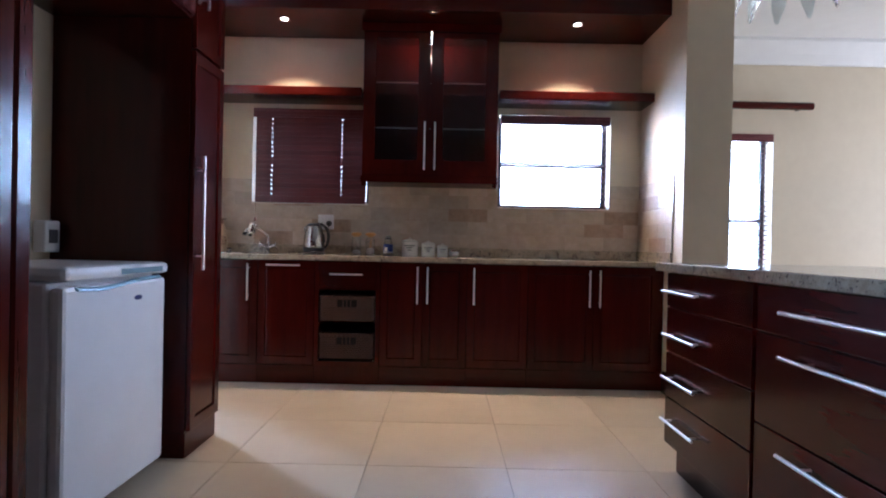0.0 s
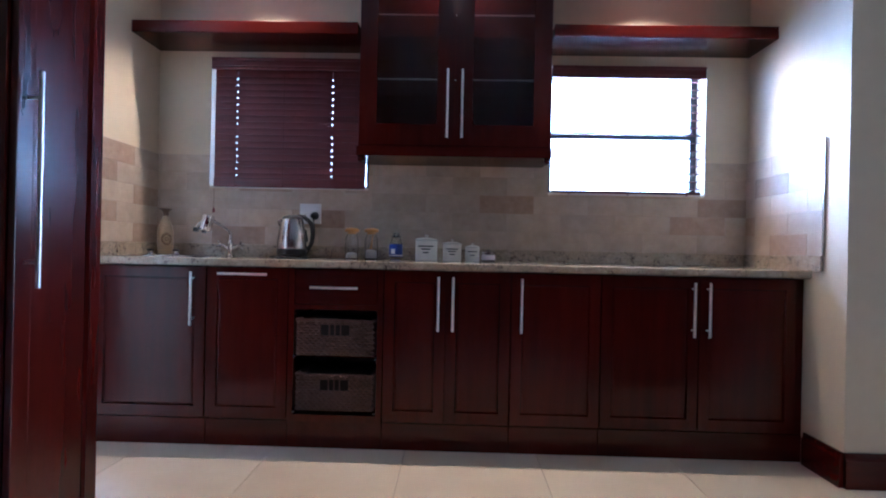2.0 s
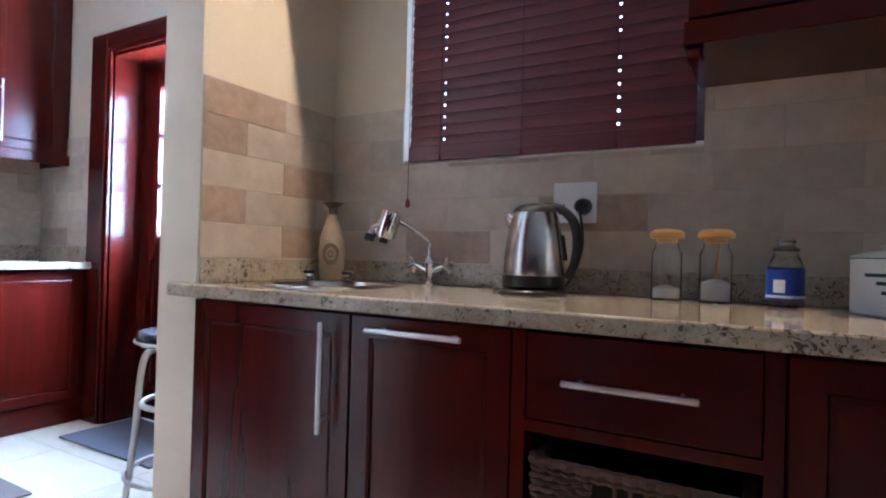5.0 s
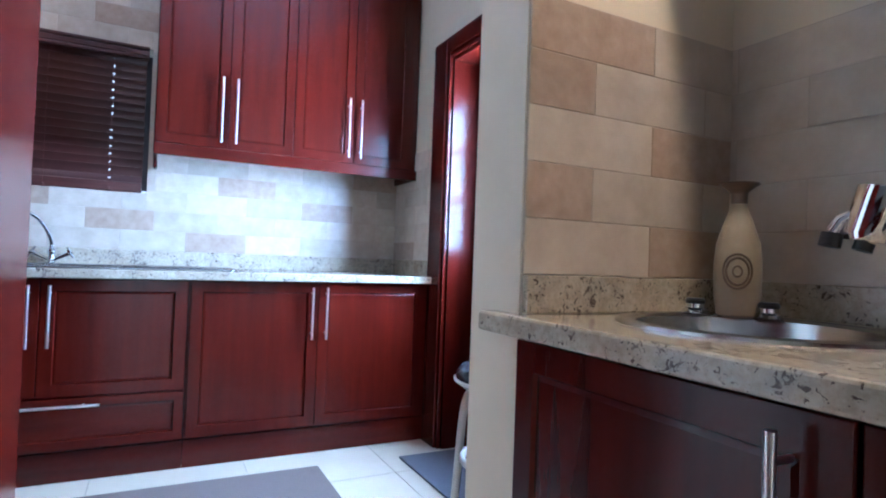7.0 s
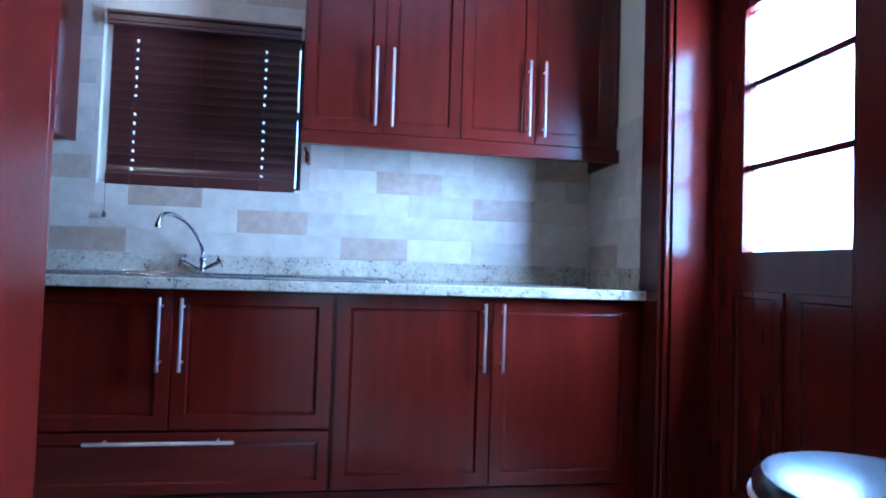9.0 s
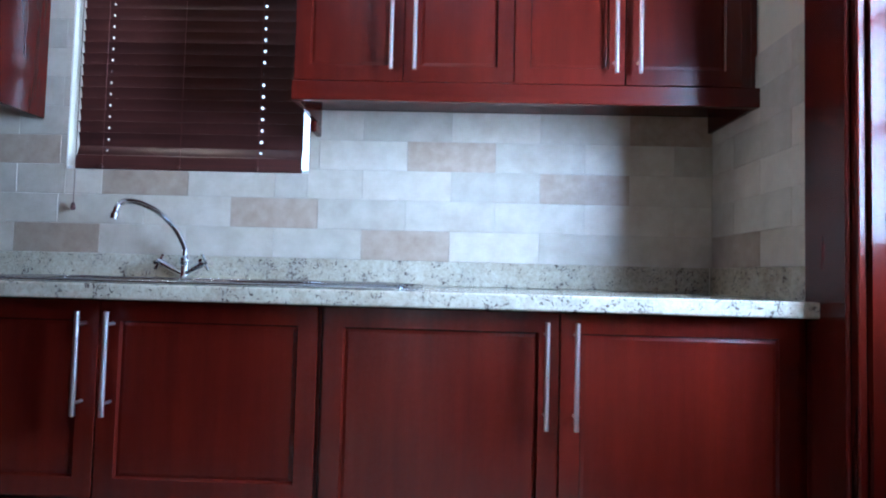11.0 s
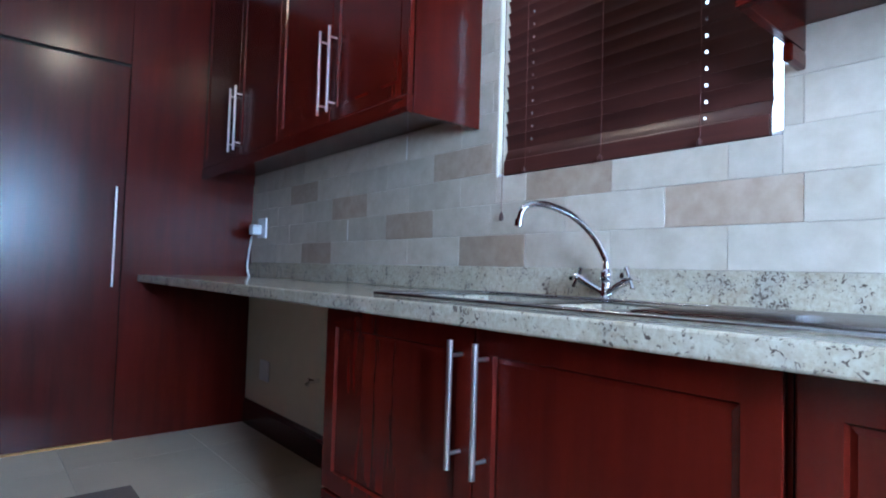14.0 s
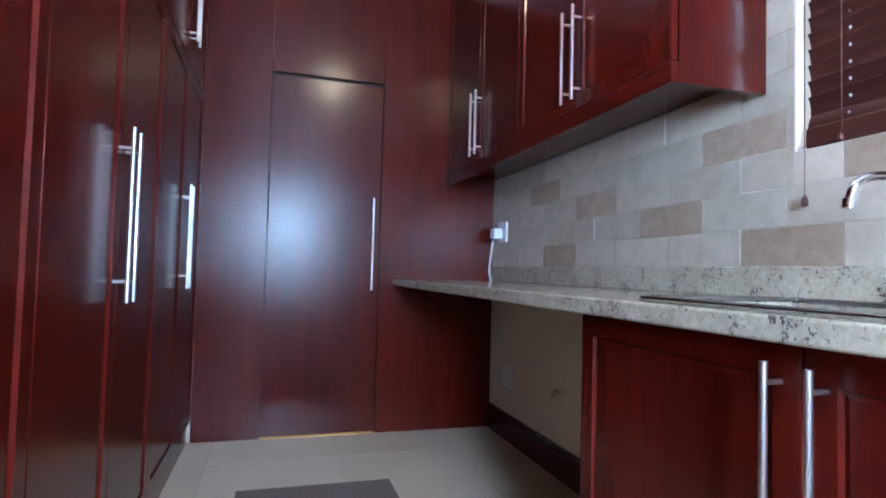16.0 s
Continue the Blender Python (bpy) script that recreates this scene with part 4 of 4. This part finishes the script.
ch = thing("chandelier", pose(2.22, 2.93, CEIL), "chandelier with pale blue glass petals", "chandelier")
part("canopy", lathe(bmesh.new(), [(0.06, -0.001), (0.06, -0.02), (0.02, -0.04)], 20), CHROME, ch, "", True)
part("stem", tube(bmesh.new(), [(0, 0, -0.04), (0, 0, -0.42)], 0.008, 10), CHROME, ch, "", True)
for i in range(10):
    a = 2 * math.pi * i / 10
    bm = bmesh.new()
    prof = [(0.05, -0.38, 0.012), (0.12, -0.36, 0.03), (0.19, -0.39, 0.042), (0.24, -0.46, 0.036), (0.26, -0.54, 0.012)]
    c, s = math.cos(a), math.sin(a)
    rows = [[bm.verts.new((r * c - k * wd * s, r * s + k * wd * c, z + 0.012 * abs(k))) for k in (-1, 0, 1)] for r, z, wd in prof]
    for p, q in zip(rows, rows[1:]):
        for k in (0, 1):
            bm.faces.new((p[k], p[k + 1], q[k + 1], q[k]))
    bmesh.ops.solidify(bm, geom=bm.faces[:], thickness=0.005)
    part("petal", bm, FROST, ch, "pale blue glass petal", True)

# ---- scullery: west side ----
WX = -3.484


def west_base(y0, y1, fronts, label):
    return cabinet("base_cabinet", pose(WX, y0, 0, 0, 0, 90), y1 - y0, 0.868, 0.585, fronts, label, "scullery base cabinets")


west_base(2.19, 3.389, [("door", 0.02, 0.632, 0.365, TOP, ("v", 0.595, 0.578, 0.838)), ("door", 0.632, 1.195, 0.365, TOP, ("v", 0.669, 0.578, 0.838)),
                        ("drawer", 0.02, 1.195, 0.14, 0.36, ("h", 0.369, 0.865, 0.33))], "dark mahogany sink cabinet with two doors and a low drawer")
west_base(3.391, 4.62, [("door", 0.005, 0.603, BOT, TOP, ("v", 0.567, 0.58, 0.842)), ("door", 0.603, 1.197, BOT, TOP, ("v", 0.640, 0.58, 0.842))], "dark mahogany base cabinet with two panelled doors")
HOLES = [[(-3.925, 2.415), (-3.565, 2.415), (-3.565, 2.765), (-3.925, 2.765)], [(-3.895, 2.84), (-3.585, 2.84), (-3.585, 3.045), (-3.895, 3.045)]]
slab("scullery_worktop", [(-4.073, 0.132), (-3.43, 0.132), (-3.43, 4.625), (-4.073, 4.625)], HOLES, 0.870, 0.91, "long polished speckled granite worktop with an inset sink")
solid("granite_upstand", boxed(-4.073, -4.058, 0.132, 4.618, 0.911, 0.998, bevel=0.002), GRANITE, "granite upstand along the worktop", "upstand", kind="structure")
solid("granite_upstand", boxed(-4.057, -3.515, 4.619, 4.633, 0.911, 0.998, bevel=0.002), GRANITE, "granite upstand beside the door", "upstand", kind="structure")

sk = thing("kitchen_sink", pose(-3.97, 2.35, Z, 0, 0, 0), "stainless steel inset sink with one and a half bowls and drainer", "sink")


def rounded(x0, x1, y0, y1, r, n=6):
    """A rectangle with round corners, anticlockwise."""
    out = []
    for cx, cy, a0 in ((x1 - r, y0 + r, -90), (x1 - r, y1 - r, 0), (x0 + r, y1 - r, 90), (x0 + r, y0 + r, 180)):
        out += [(cx + r * math.cos(radians(a0 + 90 * i / n)), cy + r * math.sin(radians(a0 + 90 * i / n))) for i in range(n + 1)]
    return out


bm = bmesh.new()
edges = []
for loop in (rounded(0.0, 0.45, 0.0, 1.265, 0.07), rounded(0.05, 0.40, 0.07, 0.41, 0.02), rounded(0.08, 0.38, 0.495, 0.69, 0.02)):
    vs = [bm.verts.new((x, y, 0.003)) for x, y in loop]
    edges += [bm.edges.new((vs[i], vs[(i + 1) % len(vs)])) for i in range(len(vs))]
bmesh.ops.triangle_fill(bm, use_beauty=True, use_dissolve=False, edges=edges)
out = bmesh.ops.extrude_face_region(bm, geom=bm.faces[:])
bmesh.ops.translate(bm, vec=(0, 0, -0.003), verts=[g for g in out["geom"] if isinstance(g, bmesh.types.BMVert)])
part("rim", bm, SINK, sk)
part("rolled_edge", tube(bmesh.new(), [(x, y, 0.003) for x, y in rounded(0.0, 0.45, 0.0, 1.265, 0.07)], 0.006, 10, True), SINK, sk, "", True)
for x0, x1, y0, y1, dp in ((0.05, 0.40, 0.07, 0.41, 0.16), (0.08, 0.38, 0.495, 0.69, 0.13)):
    bm = boxed(x0, x1, y0, y1, -dp, 0.001, bevel=0.025)
    top = [f for f in bm.faces if f.calc_center_median().z > -0.026 and abs(f.normal.z) > 0.3]
    bmesh.ops.delete(bm, geom=top, context="FACES")
    bowl = part("bowl", bm, SINK, sk, "", True)
for i in range(13):
    x = 0.06 + i * 0.027
    part("drainer_rib", tube(bmesh.new(), [(x, 0.76, 0.0035), (x, 0.78, 0.0065), (x, 1.19, 0.0065), (x, 1.21, 0.0035)], 0.0055, 8), SINK, sk, "", True)
for y in (0.02, 0.045, 0.72):
    part("rim_bead", tube(bmesh.new(), [(0.03, y, 0.0035), (0.42, y, 0.0035)], 0.003, 6), SINK, sk, "", True)

tp = thing("mixer_tap", pose(-4.0, 2.784, Z + 0.0005), "chrome swan-neck mixer tap with two cross handles", "tap")
part("base", lathe(bmesh.new(), [(0.024, 0), (0.025, 0.006), (0.017, 0.014), (0.015, 0.05), (0.018, 0.054), (0.018, 0.075), (0.011, 0.085)], 22), CHROME, tp, "", True)
part("spout", tube(bmesh.new(), smooth_path([(0, 0, 0.08), (0.004, -0.004, 0.115), (0.032, -0.021, 0.170), (0.08, -0.05, 0.220), (0.132, -0.084, 0.246), (0.172, -0.108, 0.250), (0.198, -0.123, 0.235), (0.207, -0.129, 0.205)]), 0.0095, 14), CHROME, tp, "", True)
part("aerator", tube(bmesh.new(), [(0.207, -0.129, 0.208), (0.208, -0.130, 0.190)], 0.0125, 14), CHROME, tp, "", True)
for s in (-1, 1):
    bm = tube(bmesh.new(), [(0.004, 0, 0.018), (0.012, 0.045 * s, 0.042), (0.016, 0.07 * s, 0.056)], [0.009, 0.011, 0.013], 12)
    way = Vector((0.05, 0.86 * s, 0.48)).normalized()
    side = way.orthogonal().normalized()
    c0 = Vector((0.018, 0.08 * s, 0.062))
    tube(bm, [c0 - way * 0.012, c0 + way * 0.008], [0.012, 0.009], 12)
    for a in range(4):
        d = Matrix.Rotation(a * math.pi / 2 + 0.6, 3, way) @ side
        tube(bm, [c0, c0 + d * 0.022, c0 + d * 0.031], [0.0055, 0.0055, 0.0075], 8)
    part("tap_handle", bm, CHROME, tp, "chrome cross handle", True)

UX = -3.752


def west_upper(y0, y1, z0, splits, grips, label, filler):
    w = y1 - y0
    c = thing("wall_cabinet", pose(UX, y0, z0, 0, 0, 90), label, "cabinet", "scullery wall cabinets")
    h = SCUL_CEIL - z0 - 0.002
    part("body", boxed(0.019, w - 0.019, 0.021, 0.318, 0.06, h), WOOD, c)
    part("light_rail", boxed(0.0, w, -0.004, 0.0205, 0.0, 0.0595, bevel=0.003), WOOD_FLAT, c)
    for a in (0.0, w - 0.0185):
        part("side_panel", boxed(a, a + 0.0185, 0.0212, 0.318, 0.001, h, bevel=0.0015), WOOD, c)
    for a, b, g in zip(splits, splits[1:], grips):
        leaf = part("door", door_leaf(a - y0 + 0.0015, b - y0 - 0.0015, 0.062, h - 0.03), WOOD, c)
        part("handle", bar_handle((g - y0, 0, 0.088), (g - y0, 0, 0.425)), NICKEL, leaf, "brushed steel bar handle", True)
    if filler:
        part("bracket_foot", boxed(0.0, 0.02, 0.23, 0.318, -0.04, 0.0, bevel=0.006), WOOD, c)
    return c


west_upper(3.21, 4.633, 1.478, [3.214, 3.553, 3.89, 4.228, 4.58], [3.518, 3.589, 4.193, 4.264], "dark mahogany wall cabinet with four panelled doors", True)
west_upper(0.133, 2.203, 1.486, [0.135, 0.69, 1.19, 1.682, 2.200], [0.652, 0.728, 1.645, 1.720], "long dark mahogany wall cabinet over the worktop", False)

sw = thing("wall_socket", pose(-4.058, 0.34, 1.205, 0, 0, 90), "white wall socket with a plugged white adapter", "socket")
part("plate", boxed(-0.06, 0.06, -0.012, 0.0, -0.06, 0.06, bevel=0.003), PLASTIC, sw)
part("plug", boxed(-0.05, 0.01, -0.07, -0.0125, -0.04, 0.02, bevel=0.008), PLASTIC, sw, "white plug")
part("cord", tube(bmesh.new(), smooth_path([(-0.05, -0.05, -0.05), (-0.07, -0.055, -0.15), (-0.10, -0.05, -0.24), (-0.11, -0.03, -0.296)]), 0.006, 8), PLASTIC, sw, "white power cord", True)
sl = thing("wall_socket", pose(-4.074, 0.42, 0.36, 0, 0, 90), "white wall socket under the worktop", "socket")
part("plate", boxed(-0.06, 0.06, -0.012, 0.0, -0.06, 0.06, bevel=0.003), PLASTIC, sl)
part("switch", boxed(-0.03, -0.01, -0.0155, -0.0125, 0.015, 0.04, bevel=0.001), PLASTIC, sl)
vt = thing("stop_valve", pose(-4.074, 1.08, 0.41, 0, 0, 90), "small chrome washing machine valve on the wall", "valve")
part("body", tube(bmesh.new(), [(0, 0, 0), (0, -0.05, 0), (0, -0.07, -0.02)], 0.012, 12), CHROME, vt, "", True)
part("lever", boxed(-0.006, 0.05, -0.058, -0.050, 0.010, 0.018, bevel=0.002), CHROME, vt)

# ---- scullery: south wall of panels with a flush door ----
pan = thing("panel_wall", pose(-2.345, 0.13, 0, 0, 0, 180), "floor-to-ceiling mahogany panelling around a flush door", "panelling", kind="structure")
for x0, x1, z0, z1 in ((0.0, 0.354, 0.0, 2.698), (1.003, 1.728, 0.0, 2.698), (0.355, 1.002, 2.084, 2.698)):
    part("panel", boxed(x0, x1, 0.0, 0.03, z0, z1, bevel=0.0015), WOOD, pan)
# near-black sheet added behind the joints to make the door gap's shade
part("backing", boxed(0.30, 1.06, 0.031, 0.034, 0.0, 2.16), DARK, pan)
pd = thing("pantry_door", pose(-2.345, 0.13, 0, 0, 0, 180), "flush dark mahogany pantry door, closed", "door", kind="structure")
part("door_leaf", boxed(0.358, 0.999, 0.004, 0.03, 0.012, 2.066, bevel=0.0015), WOOD, pd)
# ochre strip put in for the line of light below the door
part("threshold", boxed(0.358, 0.999, -0.006, 0.03, 0.0, 0.009, bevel=0.002), OCHRE, pd, "ochre strip for the light line under the door")
part("handle", bar_handle((0.955, 0.004, 0.84), (0.955, 0.004, 1.387)), NICKEL, pd, "long steel bar handle", True)

# ---- scullery: east wall of tall cupboards ----
EX = -2.345
yy = [2.966, 2.30, 1.77, 1.235, 0.70, 0.133]
grips = [2.36, 1.805, 1.735, 0.735, 0.665]
for i in range(5):
    a, b = yy[i], yy[i + 1]
    w = a - b
    g = a - grips[i]
    f = [("door", 0.0, w, 0.12, 1.885, None if i == 0 else ("v", g, 0.855, 1.32)), ("door", 0.0, w, 1.89, 2.66, None if i == 0 else ("v", g, 1.97, 2.28))]
    cabinet("tall_cabinet", pose(EX, a - 0.001, 0, 0, 0, -90), w - 0.002, SCUL_CEIL - 0.002, 0.493, f, "tall dark mahogany cupboard with panelled doors", "scullery cupboards", plinth=0.115)

# ---- scullery: floor mats, stool ----
solid("runner_mat", boxed(-3.285, -2.625, 0.895, 3.97, 0.0005, 0.011, bevel=0.004), MAT, "long brown pile mat along the worktop", "mat")
solid("door_mat", boxed(-3.26, -2.49, 4.375, 4.79, 0.0005, 0.012, bevel=0.004), MAT_GREY, "dark grey door mat at the back door", "mat")
st = thing("stool", pose(-2.025, 4.21, 0), "round stool with a black vinyl seat and silver tubular legs", "stool")
part("seat", lathe(bmesh.new(), [(0.10, 0.635), (0.165, 0.638), (0.178, 0.652), (0.178, 0.672), (0.165, 0.690), (0.10, 0.698), (0.003, 0.70)], 36), SEAT, st, "padded black vinyl seat", True)
part("seat_rim", tube(bmesh.new(), [(0.179 * math.cos(a * math.pi / 18), 0.179 * math.sin(a * math.pi / 18), 0.655) for a in range(36)], 0.005, 8, True), SILVER, st, "", True)
for i in range(4):
    a = math.pi / 4 + i * math.pi / 2
    c, s = math.cos(a), math.sin(a)
    part("leg", tube(bmesh.new(), smooth_path([(0.05 * c, 0.05 * s, 0.622), (0.12 * c, 0.12 * s, 0.616), (0.155 * c, 0.155 * s, 0.55), (0.175 * c, 0.175 * s, 0.28), (0.205 * c, 0.205 * s, 0.004)]), 0.0125, 12), SILVER, st, "", True)
for z, r in ((0.42, 0.150), (0.16, 0.200)):
    part("foot_ring", tube(bmesh.new(), [(r * math.cos(a * math.pi / 18), r * math.sin(a * math.pi / 18), z) for a in range(36)], 0.010, 10, True), SILVER, st, "", True)


# ---- wall and floor tiles ----
def tile_wall(host, axis, at, out, u0, u1, z0, pitch, rows, width, start, tan, holes=()):
    """Running-bond tiles on a wall; tan: (row, index) of the brown ones. Shares meshes between alike pieces."""
    thick, shared = 0.0013, {}
    for r in range(rows):
        base_u = start + (width / 2 if r % 2 else 0.0)
        k = math.floor((u0 - base_u) / width) - 1
        while base_u + k * width < u1:
            a, b = max(u0, base_u + k * width), min(u1, base_u + (k + 1) * width)
            c, d = z0 + r * pitch, z0 + (r + 1) * pitch
            cut = [h for h in holes if h[0] < b and h[1] > a and h[2] < d and h[3] > c]
            spans = []
            if b - a < 0.012:
                k += 1
                continue
            us = sorted({a, b, *(v for h in cut for v in h[:2] if a < v < b)})
            for p, q in zip(us, us[1:]):
                spans += cells(p, q, c, d, [h for h in cut if h[0] <= (p + q) / 2 <= h[1]])
            for p, q, e, f in spans:
                if q - p < 0.008 or f - e < 0.008:
                    continue
                key = (round(q - p, 3), round(f - e, 3), (r, k) in tan)
                if key not in shared:
                    hw, hh = (q - p) / 2 - 0.0006, (f - e) / 2 - 0.0006
                    bm = bmesh.new()
                    back = [bm.verts.new((x, 0, z)) for x, z in ((-hw, -hh), (hw, -hh), (hw, hh), (-hw, hh))]
                    front = [bm.verts.new((x, -thick, z)) for x, z in ((-hw + 0.0009, -hh + 0.0009), (hw - 0.0009, -hh + 0.0009), (hw - 0.0009, hh - 0.0009), (-hw + 0.0009, hh - 0.0009))]
                    bm.faces.new(front)
                    for i in range(4):
                        bm.faces.new((back[i], back[(i + 1) % 4], front[(i + 1) % 4], front[i]))
                    shared[key] = mesh_of(bm, "tile", TILE_TAN if key[2] else TILE)
                ob = new("tile", shared[key])
                turn = {"-y": 0, "+x": 90, "-x": -90}[out]
                place = (( p + q) / 2, at) if axis == "x" else (at, (p + q) / 2)
                ob.matrix_world = pose(*place, (e + f) / 2, random.uniform(-0.15, 0.15), 0, turn)
                ob.parent = host
            k += 1


def backing(name, *d):
    return solid(name, boxed(*d), WALL_GROUT, "pale split stone wall tiles in running bond", "wall tiles", kind="structure")


N2 = [(-1.17, -0.235, 1.305, 2.06), (0.805, 1.70, 1.30, 2.055)]
bm = bmesh.new()
for a, b, c, d in cells(-1.477, 1.937, 0.981, 1.499, N2):
    box(bm, a, b, 4.394, 4.399, c, d)
N = solid("tiling_north", bm, WALL_GROUT, "pale split stone wall tiles in running bond", "wall tiles", kind="structure")
tile_wall(N, "x", 4.3945, "-y", -1.476, 1.936, 0.981, 0.1035, 5, 0.312, -1.46, {(1, 2), (2, 6), (3, 1), (1, 9), (2, 10), (0, 1), (3, 8)}, N2)
L = backing("tiling_sink_wall", -1.4795, -1.475, 3.837, 4.394, 0.981, 1.499)
tile_wall(L, "y", -1.4745, "+x", 3.838, 4.393, 0.981, 0.1035, 5, 0.312, 3.836, {(0, 1), (1, -1), (2, 1), (3, -1), (4, 0)})
R = backing("tiling_pillar", 1.935, 1.9395, 3.71, 4.394, 0.981, 1.499)
tile_wall(R, "y", 1.9345, "-x", 3.711, 4.393, 0.981, 0.1035, 5, 0.312, 3.828, {(0, 0), (1, 1), (3, 0)})
WH = [(2.295, 3.185, 1.305, 2.085)]
bm = bmesh.new()
for a, b, c, d in cells(0.133, 4.633, 0.998, 2.65, WH):
    box(bm, -4.0745, -4.070, a, b, c, d)
S = solid("tiling_scullery", bm, WALL_GROUT, "pale split stone wall tiles in running bond", "wall tiles", kind="structure")
tile_wall(S, "y", -4.0695, "+x", 0.134, 4.632, 0.998, 0.1078, 5, 0.318, 3.385, {(0, 0), (0, -4), (1, -2), (2, 2), (2, -3), (3, 0), (3, -5), (1, -6), (2, -7), (3, -9), (0, -8), (4, 3)}, WH)
tile_wall(S, "y", -4.0695, "+x", 2.20, 3.25, 1.537, 0.1078, 10, 0.318, 3.385 + 0.159, {(1, -3), (6, -2)}, WH)
for y, z in ((1.318, 1.112), (1.772, 1.436)):
    part("grout_smear", boxed(-4.0678, -4.0665, y - 0.003, y + 0.003, z, z + 0.095, bevel=0.0005), PLASTIC, S, "white smear of grout in a joint")
D = backing("tiling_door_wall", -4.069, -3.515, 4.6295, 4.6345, 0.999, 1.645)
tile_wall(D, "x", 4.629, "-y", -4.06, -3.515, 0.999, 0.1077, 6, 0.318, -4.065, {(0, 0)})

# floor tiles
shared = {}
P = 0.63
for i in range(-8, 11):
    for j in range(-4, 14):
        a, b = 0.056 + i * P, 0.056 + (i + 1) * P
        c, d = 3.66 - (j + 1) * P, 3.66 - j * P
        a, b, c, d = max(a, -4.31), min(b, 6.1), max(c, -4.7), min(d, 5.1)
        if j == -1:
            d = min(3.66 + P, 5.1)
        if b - a < 0.02 or d - c < 0.02:
            continue
        key = (round(b - a, 3), round(d - c, 3))
        if key not in shared:
            hw, hh = (b - a) / 2 - 0.0012, (d - c) / 2 - 0.0012
            bm = bmesh.new()
            lo = [bm.verts.new((x, y, -0.0045)) for x, y in ((-hw, -hh), (hw, -hh), (hw, hh), (-hw, hh))]
            hi = [bm.verts.new((x, y, 0)) for x, y in ((-hw + 0.0006, -hh + 0.0006), (hw - 0.0006, -hh + 0.0006), (hw - 0.0006, hh - 0.0006), (-hw + 0.0006, hh - 0.0006))]
            bm.faces.new(hi)
            for k in range(4):
                bm.faces.new((lo[k], lo[(k + 1) % 4], hi[(k + 1) % 4], hi[k]))
            shared[key] = mesh_of(bm, "tile", FLOOR)
        t = new("tile", shared[key])
        t.matrix_world = pose((a + b) / 2, (c + d) / 2, 0)
        t.parent = floor
